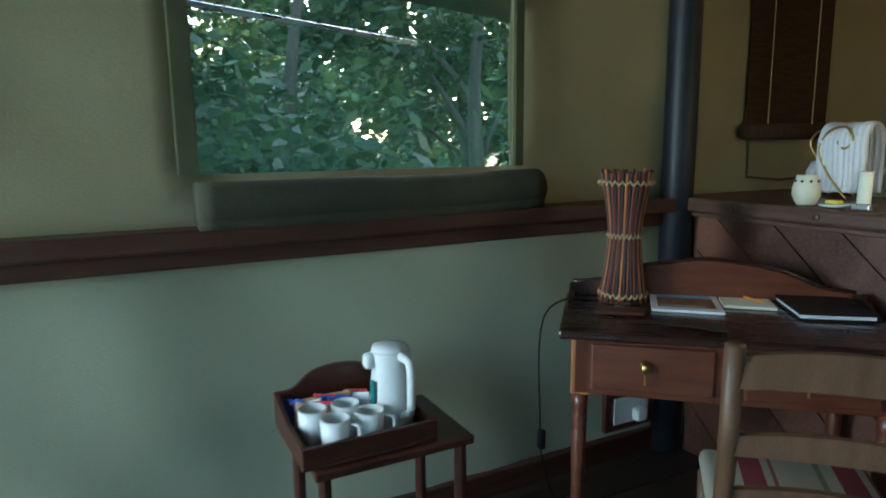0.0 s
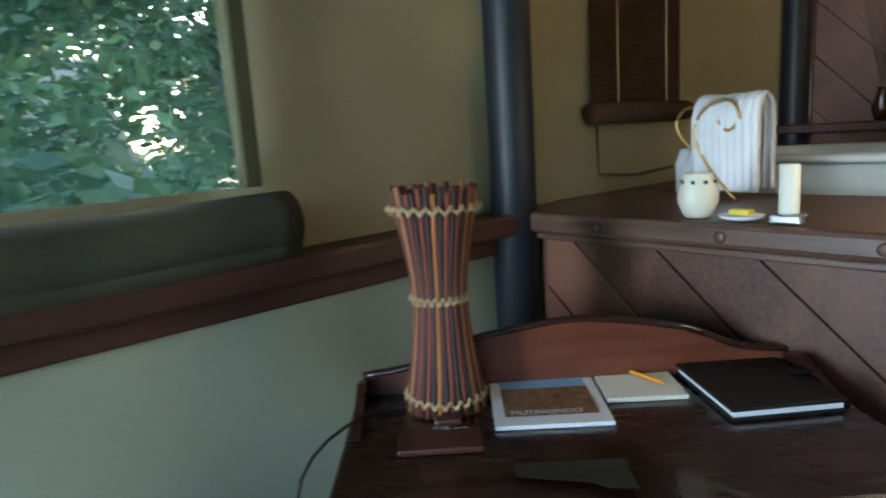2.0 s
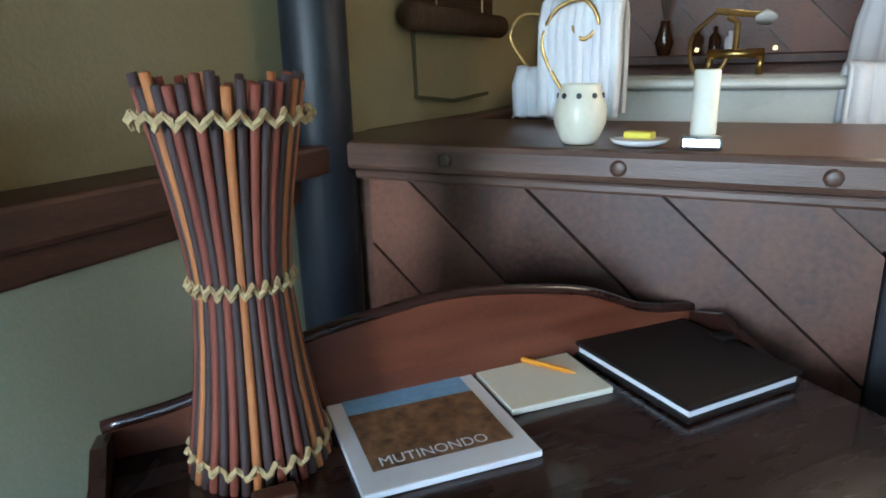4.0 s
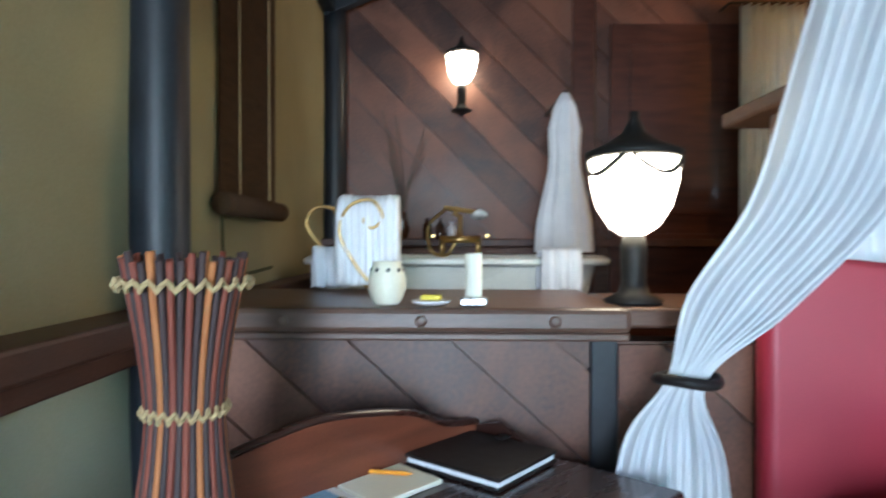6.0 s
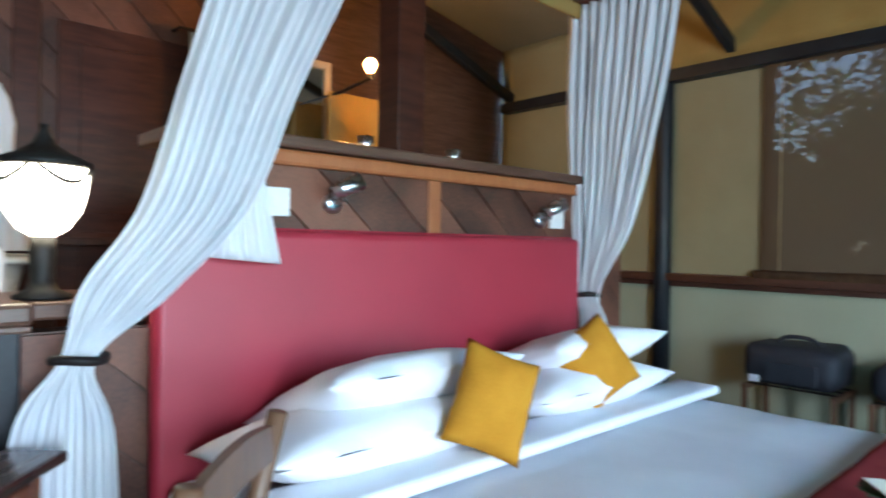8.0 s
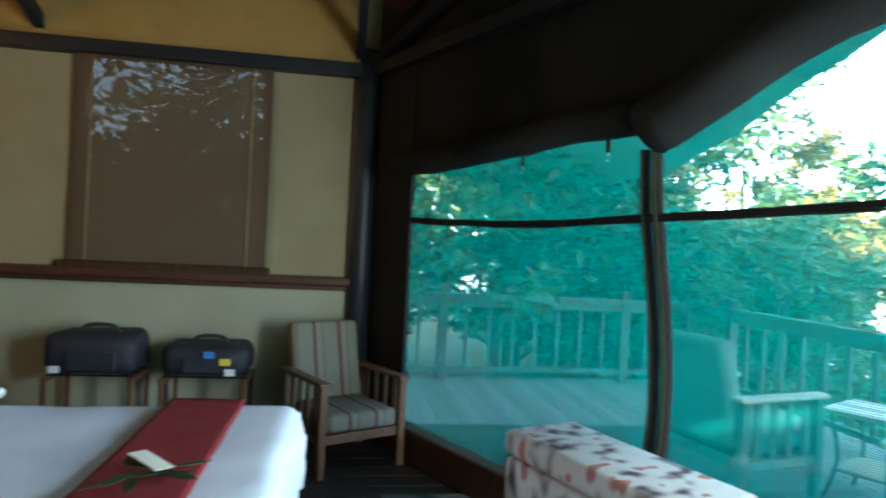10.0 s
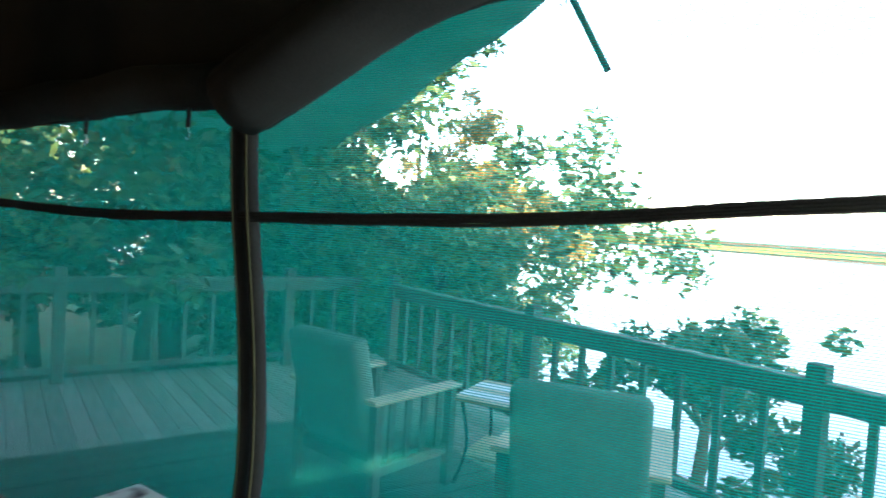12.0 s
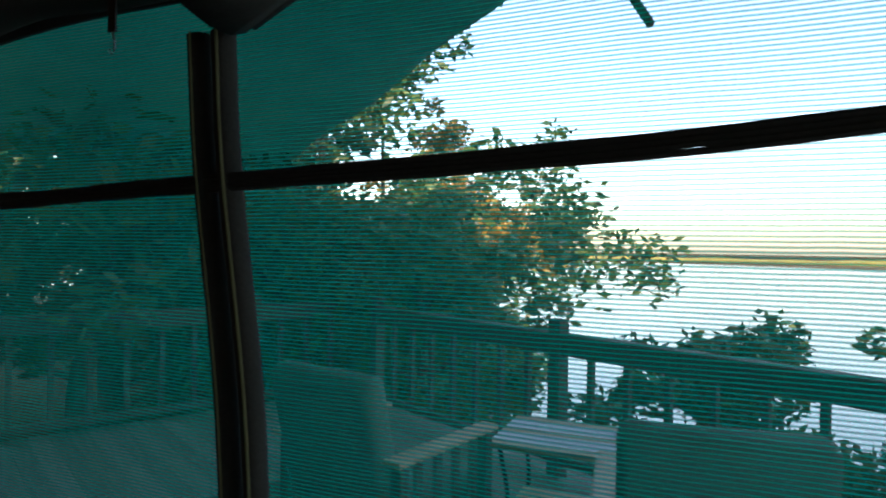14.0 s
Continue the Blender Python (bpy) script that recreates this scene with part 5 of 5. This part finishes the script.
def tied_curtain(rows, out, label, tie_at, seed, pleats=11):
    """A pleated net curtain; rows give the two edges from the rail down past the tie to the hem."""
    t = thing("bed_curtain", pose(0, 0, 0), label, "curtain", "bed curtains")
    a_pts, b_pts = curve_pts([r[0] for r in rows], 60), curve_pts([r[1] for r in rows], 60)
    bm = bmesh.new()
    g = []
    for i, (a, b) in enumerate(zip(a_pts, b_pts)):
        wdt = (b - a).length
        amp = min(0.035, 0.05 * wdt + 0.012)
        nrm = Vector(out)
        g.append([bm.verts.new(a + (b - a) * (k / 88) + nrm * amp * (math.sin(k / 88 * pleats * 2 * math.pi + 2.2 * noise.noise((k * 0.06, i * 0.03, seed + 9))) * (0.55 + 0.6 * abs(noise.noise((k * 0.09, i * 0.02, seed + 3)))) + 0.7 * noise.noise((k * 0.13, i * 0.08, seed)))) for k in range(89)])
    for r0, r1 in zip(g, g[1:]):
        for k in range(88):
            bm.faces.new((r0[k], r0[k + 1], r1[k + 1], r1[k]))
    ob = part("cloth", bm, NET, t, smooth=True)
    md = ob.modifiers.new("thickness", "SOLIDIFY"); md.thickness = 0.004
    c = Vector(tie_at)
    part("tie_band", tube([(c.x + 0.055 * math.cos(q), c.y + 0.05 * math.sin(q), c.z + 0.004 * math.sin(2 * q)) for q in np.linspace(0, 6.2832, 28)], 0.011, 8), LEATHER, t, "black tie-back band", smooth=True)
    return t


tied_curtain([((1.580, -0.2, 2.36), (2.040, -0.24, 2.36)), ((1.460, -0.2, 1.93), (1.850, -0.22, 1.97)), ((1.370, -0.2, 1.61), (1.700, -0.2, 1.64)), ((1.280, -0.2, 1.3), (1.560, -0.2, 1.31)), ((1.150, -0.2, 1.10), (1.350, -0.2, 1.08)), ((1.110, -0.2, 0.94), (1.180, -0.2, 0.935)), ((1.020, -0.2, 0.8), (1.220, -0.2, 0.77)), ((0.990, -0.22, 0.5), (1.230, -0.22, 0.5)), ((0.970, -0.24, 0.03), (1.240, -0.24, 0.03))], (0, 1, 0), "white bed-net curtain gathered with a black tie", (1.145, -0.2, 0.94), 2)
bm = bmesh.new()
g = []
for i in range(17):
    f = i / 16
    g.append([bm.verts.new((1.46 + 0.04 * f * 0 + (0.02 + 0.19 * (1 - f * 0.0)) * k / 20 * (1 - 0.5 * (1 - f)) , -0.17 + 0.012 * math.sin(k * 1.4), 1.62 - 0.47 * f + 0.02 * (1 - k / 20) * f)) for k in range(21)])
for a, b in zip(g, g[1:]):
    for k in range(20):
        bm.faces.new((a[k], a[k + 1], b[k + 1], b[k]))
ob = single("net_hem", bm, NET, "loose white hem of the bed net hanging free", "curtain", smooth=True)
md = ob.modifiers.new("thickness", "SOLIDIFY"); md.thickness = 0.003
tied_curtain([((3.3, 0.04, 2.36), (3.3, -0.54, 2.36)), ((3.3, 0.04, 1.83), (3.3, -0.46, 1.83)), ((3.3, 0.0, 1.29), (3.3, -0.32, 1.31)), ((3.3, -0.04, 0.99), (3.3, -0.16, 0.995)), ((3.3, -0.06, 0.78), (3.3, -0.22, 0.79)), ((3.3, -0.05, 0.05), (3.3, -0.24, 0.05))], (1, 0, 0), "white bed-net curtain gathered at its waist", (3.3, -0.1, 0.99), 5)


def reading_lamp(m):
    t = thing("reading_lamp", m, "small chrome swivel reading lamp on the wall", "lamp", "reading lamps")
    part("rose", lathe([(0.035, 0), (0.035, 0.012), (0.02, 0.02)], 20), STEEL, t, smooth=True, m=pose(0, 0, 0, 90))
    part("arm", tube([(0, -0.015, 0), (0.0, -0.07, 0.01)], 0.008, 8), STEEL, t)
    part("head", lathe([(0.018, 0), (0.026, 0.03), (0.03, 0.1), (0.026, 0.1), (0.02, 0.03)], 20), STEEL, t, smooth=True, m=pose(-0.04, -0.075, 0.03, 0, 65, -20))


reading_lamp(pose(1.93, -0.022, 1.345)); reading_lamp(pose(3.02, -0.022, 1.33))
for x in (1.72, 3.14):
    t = thing("light_switch", pose(x, -0.022, 1.34), "square white light switch on the board wall", "switch", "switches")
    part("plate", bx(-0.05, 0.05, -0.012, 0, -0.045, 0.045, 0.004), PLASTIC, t)
    part("rocker", bx(-0.012, 0.012, -0.017, -0.0125, -0.018, 0.018, 0.002), PLASTIC, t)
for x in (2.15, 2.6):
    single("cornice_glass", lathe([(0.025, 0), (0.03, 0.06), (0.027, 0.06), (0.022, 0.005)], 18), STEEL, "small glass tumbler on the wall cornice", "glass", "tumblers", m=pose(x, 0.1, 1.551), smooth=True)

# ---- luggage, armchair, fan ----
def rack_bag(y, w, h, label, tags):
    t = thing("luggage_stand", pose(4.72, y, 0), "folding wooden luggage stand", "luggage stand", "luggage stands")
    for yy in (-w / 2, w / 2):
        part("side_rail", beam((-0.18, yy, 0.42), (0.18, yy, 0.42), 0.03, 0.03), CHAIRWOOD, t)
        for x in (-0.16, 0.16):
            part("leg", beam((x, yy, 0.0), (x, yy, 0.405), 0.028, 0.028), CHAIRWOOD, t)
    for x in (-0.12, 0, 0.12):
        part("strap", bx(x - 0.02, x + 0.02, -w / 2, w / 2, 0.436, 0.44), LEATHER, t)
    b = thing("travel_bag", pose(4.72, y, 0.441), label, "bag", "bags")
    bmb = bx(-0.17, 0.17, -w / 2 - 0.02, w / 2 + 0.02, 0, h, 0.07, segs=5)
    for v in bmb.verts:
        v.co += Vector((0, 0, 1)) * 0.03 * noise.noise(v.co * 6)
    part("body", bmb, BAGCLOTH, b, smooth=True)
    part("handle", tube(curve_pts([(0, -0.12, h - 0.01), (0, -0.06, h + 0.03), (0, 0.06, h + 0.03), (0, 0.12, h - 0.01)], 14), 0.012, 8), BAGCLOTH, b, smooth=True)
    part("pocket", bx(-0.185, -0.165, -0.15, 0.12, 0.03, h * 0.6, 0.008, segs=3), BAGCLOTH, b)
    for yy, zz, mt in tags:
        part("luggage_tag", bx(-0.192, -0.187, yy - 0.03, yy + 0.03, zz, zz + 0.04, 0.002), mt, b)


rack_bag(-0.55, 0.46, 0.24, "soft black travel bag on a luggage stand", [(0.17, 0.02, WHITEPAPER)])
rack_bag(-1.18, 0.46, 0.19, "black travel case with coloured tags on a stand", [(-0.03, 0.12, BLUETAG), (-0.12, 0.08, SOAP), (-0.15, 0.02, WHITEPAPER)])


def armchair(m, label, wood, back_mat, group=""):
    t = thing("armchair", m, label, "armchair", group)
    for x in (-0.3, 0.3):
        part("armrest", bx(x - 0.045, x + 0.045, -0.38, 0.28, 0.565, 0.59, 0.01), PALEWOOD if wood is GREYWOOD else wood, t)
        part("front_leg", bx(x - 0.025, x + 0.025, -0.36, -0.31, 0, 0.564, 0.005), wood, t)
        part("rear_leg", bx(x - 0.025, x + 0.025, 0.2, 0.25, 0, 0.564, 0.005), wood, t)
        part("side_rail", bx(x - 0.015, x + 0.015, -0.31, 0.2, 0.2, 0.25, 0.004), wood, t)
        for k in range(4):
            part("slat", bx(x - 0.008, x + 0.008, -0.24 + 0.12 * k - 0.02, -0.24 + 0.12 * k + 0.02, 0.251, 0.564), wood, t)
    part("seat_frame", bx(-0.27, 0.27, -0.34, 0.22, 0.2, 0.26, 0.005), wood, t)
    part("seat_cushion", bx(-0.265, 0.265, -0.35, 0.2, 0.262, 0.38, 0.04, segs=4), back_mat, t, smooth=True)
    part("back_cushion", bx(-0.265, 0.265, -0.05, 0.07, 0, 0.6, 0.04, segs=4), back_mat, t, smooth=True, m=pose(0, 0.17, 0.3, -14))
    return t


armchair(pose(4.50, -1.97, 0, 0, 0, -62) @ Matrix.Diagonal((0.84, 0.84, 0.88, 1)), "wooden armchair with striped cushions in the tent corner", CHAIRWOOD, STRIPE_DARK)
fan = thing("ceiling_fan", pose(4.0, -2.35, 2.72), "dark ceiling fan under the tent roof", "fan")
part("rod", tube([(0, 0, 0.04), (0, 0, 0.42)], 0.012, 10), IRON, fan)
part("motor", lathe([(0.03, 0.06), (0.09, 0.04), (0.09, -0.04), (0.04, -0.06)], 24), IRON, fan, smooth=True)
for k in range(4):
    part("blade", bx(0.09, 0.62, -0.06, 0.06, -0.005, 0.005, 0.003, segs=1), MAHOGANY, fan, m=pose(0, 0, 0, 8, 0, 90 * k + 15))

# ---- outside ----
DZ = -0.02
deck = thing("deck", pose(0, 0, 0), "weathered grey plank deck outside the tent", "deck", kind="structure")
part("joists", bx(-3.0, 7.0, -5.9, -1.0, DZ - 0.16, DZ - 0.032), GREYWOOD, deck, m=pose(0, 0, 0))
dp = bpy.data.meshes.new("deck_plank")
bmd = bx(-3.0, 7.0, 0, 0.113, -0.03, 0, 0.003, segs=1); bmd.to_mesh(dp); bmd.free(); dp.materials.append(DECKWOOD)
for i in range(29):
    ob = new("deck_plank", dp); ob.parent = deck; ob.matrix_basis = pose(0, -5.9 + i * 0.118, DZ + random.uniform(-0.002, 0.002))
for i in range(14):
    a = -2.478 + i * 0.118
    ob = part("deck_plank", bx(5.15, 7.0, a, a + 0.113, DZ - 0.03, DZ, 0.003, segs=1), DECKWOOD, deck)


def balustrade(a, b, label):
    a, b = Vector((*a, 0)), Vector((*b, 0))
    t = thing("balustrade", Matrix.Translation((a.x, a.y, DZ)) @ pose(0, 0, 0, 0, 0, math.degrees(math.atan2((b - a).y, (b - a).x))), label, "balustrade", "deck rails")
    L = (b - a).length
    part("top_rail", bx(0, L, -0.05, 0.05, 0.80, 0.85, 0.008), GREYWOOD, t)
    part("under_rail", bx(0, L, -0.02, 0.02, 0.72, 0.798, 0.005), GREYWOOD, t)
    part("bottom_rail", bx(0, L, -0.025, 0.025, 0.08, 0.13, 0.005), GREYWOOD, t)
    n = int(L / 0.24)
    for k in range(n + 1):
        x = 0.05 + k * (L - 0.1) / n
        if k % 8 == 0:
            part("post", bx(x - 0.045, x + 0.045, -0.045, 0.045, -0.3, 0.93, 0.008), GREYWOOD, t)
        else:
            part("baluster", bx(x - 0.018, x + 0.018, -0.018, 0.018, 0.131, 0.719, 0.003), GREYWOOD, t)


balustrade((6.3, -5.65), (-2.9, -5.65), "weathered timber balustrade along the deck edge")
balustrade((6.85, -1.0), (6.85, -5.6), "weathered timber balustrade at the deck end")
GREENCH = surface("grey_green_cushion_cloth", (0.10, 0.13, 0.11), (0.16, 0.19, 0.16), 0.85, 8, bump=0.3, fine=160)
armchair(pose(4.06, -4.2, DZ, 0, 0, 14), "pale-armed wooden deck chair with dark cushions", GREYWOOD, GREENCH, "deck chairs")
armchair(pose(2.85, -4.58, DZ, 0, 0, 34), "pale-armed wooden deck chair with dark cushions", GREYWOOD, GREENCH, "deck chairs")
tb = thing("deck_table", pose(3.72, -4.95, DZ, 0, 0, 28) @ Matrix.Diagonal((0.85, 1.0, 1.14, 1)), "low white-topped slatted deck table", "table")
for k in range(7):
    part("top_slat", bx(-0.32, 0.32, -0.24 + 0.07 * k, -0.174 + 0.07 * k, 0.43, 0.45, 0.003), WHITE if k % 3 else PALEWOOD, tb)
for x in (-0.27, 0.27):
    for y in (-0.2, 0.2):
        part("leg", tube(curve_pts([(x * 1.1, y * 1.1, 0), (x * 0.85, y * 0.9, 0.2), (x, y, 0.429)], 8), 0.012, 8), IRON, tb)
part("shelf", bx(-0.26, 0.26, -0.19, 0.19, 0.15, 0.165, 0.003), PALEWOOD, tb)
# fly sheet over the deck
fly = thing("deck_fly_sheet", pose(0, 0, 0), "green canvas fly sheet peaked over the deck", "awning")
for sx in (1, -1):
    bm = bmesh.new()
    vs = [[bm.verts.new((3.7 + sx * 4.4 * k / 14, -5.35 + 3.4 * j / 8, 3.12 - 1.15 * (k / 14) ** 0.8 + 0.25 * j / 8 - 0.05 * math.sin(k / 14 * 9.42) ** 2)) for k in range(15)] for j in range(9)]
    for a, b in zip(vs, vs[1:]):
        for k in range(14):
            bm.faces.new((a[k], a[k + 1], b[k + 1], b[k]))
    ob = part("sheet", bm, FLYCLOTH, fly, smooth=True)
    md = ob.modifiers.new("thickness", "SOLIDIFY"); md.thickness = 0.01
part("strut", tube([(3.95, -5.3, 3.02), (3.56, -5.35, 2.38)], 0.022, 8), GREYWOOD, fly)
for sx in (-1, 1):
    part("prop", tube([(3.7 + sx * 4.35, -5.5, DZ if sx < 0 else -0.8), (3.7 + sx * 4.35, -5.4, 2.1)], 0.035, 10), GREYWOOD, fly)

# ground, river, far bank
bm = bmesh.new()
xs = [-900, -400, -150, -60] + list(range(-30, 31, 3)) + [60, 150, 400, 900]
ys = [-1500, -600, -300] + list(range(-60, -9, 4)) + [-9, -8, -7, -6, -4, -2, 0, 3, 6, 10, 20, 40, 100, 400]


def ground_z(x, y):
    if y < -250:
        return -3.4 + 0.01 * noise.noise((x * 0.01, y * 0.01, 0))
    return (-0.75 if y > -6 else max(-6.5, -0.75 - (-6 - y) * 0.42)) + 0.12 * noise.noise((x * 0.3, y * 0.3, 1))


g = [[bm.verts.new((x, y, ground_z(x, y))) for y in ys] for x in xs]
for a, b in zip(g, g[1:]):
    for k in range(len(ys) - 1):
        bm.faces.new((a[k], b[k], b[k + 1], a[k + 1]))
single("ground", bm, GROUND, "brown leaf-littered river bank ground", "ground", kind="structure", smooth=True)
single("river", bx(-900, 900, -300, -11, -4.2, -4.0), WATER, "wide calm river reflecting the pale sky", "water", kind="structure")
bm = bmesh.new()
rb = []
for i in range(161):
    x = -800 + i * 10
    h = 2.2 + 1.6 * noise.noise((x * 0.02, 0, 4)) + 1.2 * noise.noise((x * 0.09, 3, 1))
    rb.append([bm.verts.new((x, -292 + 6 * noise.noise((x * 0.02, 8, 0)), -4.1)), bm.verts.new((x, -296, -3.6 + h * 0.5)), bm.verts.new((x, -304, -3.6 + h)), bm.verts.new((x, -325, -4))])
for a, b in zip(rb, rb[1:]):
    for k in range(3):
        bm.faces.new((a[k], a[k + 1], b[k + 1], b[k]))
single("far_bank", bm, REEDS, "distant yellow-green reed bank across the river", "far bank", kind="structure", smooth=True)


def turned(x, y, degrees):
    """A place on the bank, swung round the tent's front."""
    a, dx, dy = radians(degrees), x - 1.5, y + 2.7
    return 1.5 + dx * math.cos(a) - dy * math.sin(a), -2.7 + dx * math.sin(a) + dy * math.cos(a)


def tree(x, y, h, r, count, leaf, mat, seed, label, lean=0.0, low=0.25):
    rng = random.Random(seed)
    gz = ground_z(x, y)
    t = thing("tree", pose(x, y, gz - 0.1), label, "tree", "river bank trees")
    part("trunk", tube(curve_pts([(0, 0, 0), (0.1 * lean, 0.05, h * 0.3), (0.4 * lean, -0.1, h * 0.62), (0.7 * lean, 0, h * 0.9)], 12), 0.05 * r + 0.05, 9, taper=0.02), BARK, t, smooth=True)
    cs, rs = [], []
    for k in range(9):
        a, z = rng.uniform(0, 6.28), h * rng.uniform(low, 0.9)
        e = Vector((math.cos(a) * r * rng.uniform(0.45, 0.95) + 0.4 * lean, math.sin(a) * r * rng.uniform(0.45, 0.95), z + h * rng.uniform(0.04, 0.14)))
        part("limb", tube(curve_pts([(0.3 * lean * z / h, 0, z * 0.8), tuple(e * 0.5 + Vector((0, 0, z * 0.42))), tuple(e)], 6), 0.035, 6, taper=0.008), BARK, t, smooth=True)
        for q in range(6):
            cs.append(tuple(e + Vector((rng.gauss(0, 1), rng.gauss(0, 1), rng.gauss(0, 0.7))) * r * 0.3)); rs.append(r * rng.uniform(0.14, 0.34))
    leaf_cloud("crown", cs, rs, count, leaf, mat, t, seed=seed)
    return t


G = "leafy green river bank tree"
# beside the window
for i, (x, y, h, r) in enumerate(((-2.6, -2.8, 3.9, 1.3), (-2.4, -0.9, 3.6, 1.3), (-3.0, 0.8, 4.2, 1.5), (-2.9, -4.6, 4.0, 1.5), (-4.6, -1.8, 5.2, 2.0), (-4.6, 1.6, 5.0, 2.0))):
    tree(x, y, h, r, 11000, 0.055, LEAF if i % 2 == 0 else LEAF_DARK, 40 + i, "leafy green tree close beside the tent window", 0.4, 0.05)
for i, (x, y, h, r) in enumerate(((-7.5, -4.0, 7.0, 3.0), (-8.0, 0.5, 7.5, 3.2), (-7.5, 4.5, 7.0, 3.0))):
    tree(x, y, h, r, 9000, 0.12, LEAF_DARK, 60 + i, "tall dark green tree behind the window trees", 0.4, 0.05)
hut = thing("far_hut", pose(-6.5, -0.9, -0.7), "thatched hut half hidden among the trees", "hut")
part("wall", bx(-0.8, 0.8, -1.2, 1.2, 0, 1.9), HOUSEWALL, hut)
part("roof", prism([(-1.3, 1.85), (0, 3.0), (1.3, 1.85)], 3.0), HOUSEWALL, hut, m=pose(0, -1.5, 0))
# beyond the deck
for i, (x, y, h, r, mt, n) in enumerate(((8.9, -3.2, 4.9, 2.0, LEAF_DARK, 7000), (8.6, -6.0, 5.2, 2.1, LEAF, 8000), (8.7, -7.4, 6.6, 2.2, LEAF_DARK, 9000), (9.3, -9.2, 6.4, 1.7, LEAF, 9000), (11.5, -8.5, 7.2, 2.8, LEAF_DARK, 8000),
                                              (8.4, -12.3, 6.4, 1.4, LEAF_SUNLIT, 5000), (7.0, -13.0, 5.2, 1.2, LEAF_SUNLIT, 4500), (9.5, 0.2, 5.5, 2.2, LEAF, 6000), (12.5, -3.5, 7.5, 3.0, LEAF_DARK, 7000), (5.6, -9.3, 2.9, 1.2, LEAF, 6000), (7.0, -9.6, 3.6, 1.5, LEAF_DARK, 8000), (9.8, -11.5, 5.0, 2.2, LEAF_DARK, 8000), (10.5, -5.0, 4.5, 2.4, LEAF_DARK, 9000), (8.2, -1.8, 3.6, 1.6, LEAF, 7000))):
    tree(*turned(x, y, 22 if mt is LEAF_SUNLIT or y < -9.25 else 13), h, r, n, 0.085, mt, 80 + i, G if mt is not LEAF_SUNLIT else "sunlit yellowing river bank tree", -0.4, 0.12)
for i, (x, y, h, r) in enumerate(((4.6, -8.4, 2.4, 1.0), (7.6, -7.0, 2.6, 1.3), (0.9, -8.4, 3.6, 1.0), (-1.2, -7.4, 2.4, 0.9), (-2.0, -7.6, 3.0, 1.2), (6.0, -7.4, 2.6, 1.2), (7.9, -5.0, 2.6, 1.2), (7.8, -3.2, 2.3, 1.2), (7.9, -1.6, 2.4, 1.2), (6.6, -7.9, 2.8, 1.3), (8.4, -6.6, 3.0, 1.4))):
    tree(*(turned(x, y, 10) if x > 5 else (x, y)), h, r, 7000, 0.06, LEAF if i % 2 else LEAF_DARK, 120 + i, "low leafy bush on the river bank", 0.2, 0.2)
for i, (x, y, h, r) in enumerate(((16, -16, 8, 3.5), (20, -8, 9, 4), (16, 4, 8, 4), (-9, -10, 7, 3), (7, 6, 7, 3), (-3, 7, 7, 3.5), (2, 8, 7, 3.5))):
    tree(x, y, h, r, 4500, 0.17, LEAF_DARK, 150 + i, "large dark green tree behind the camp", 0.3, 0.1)
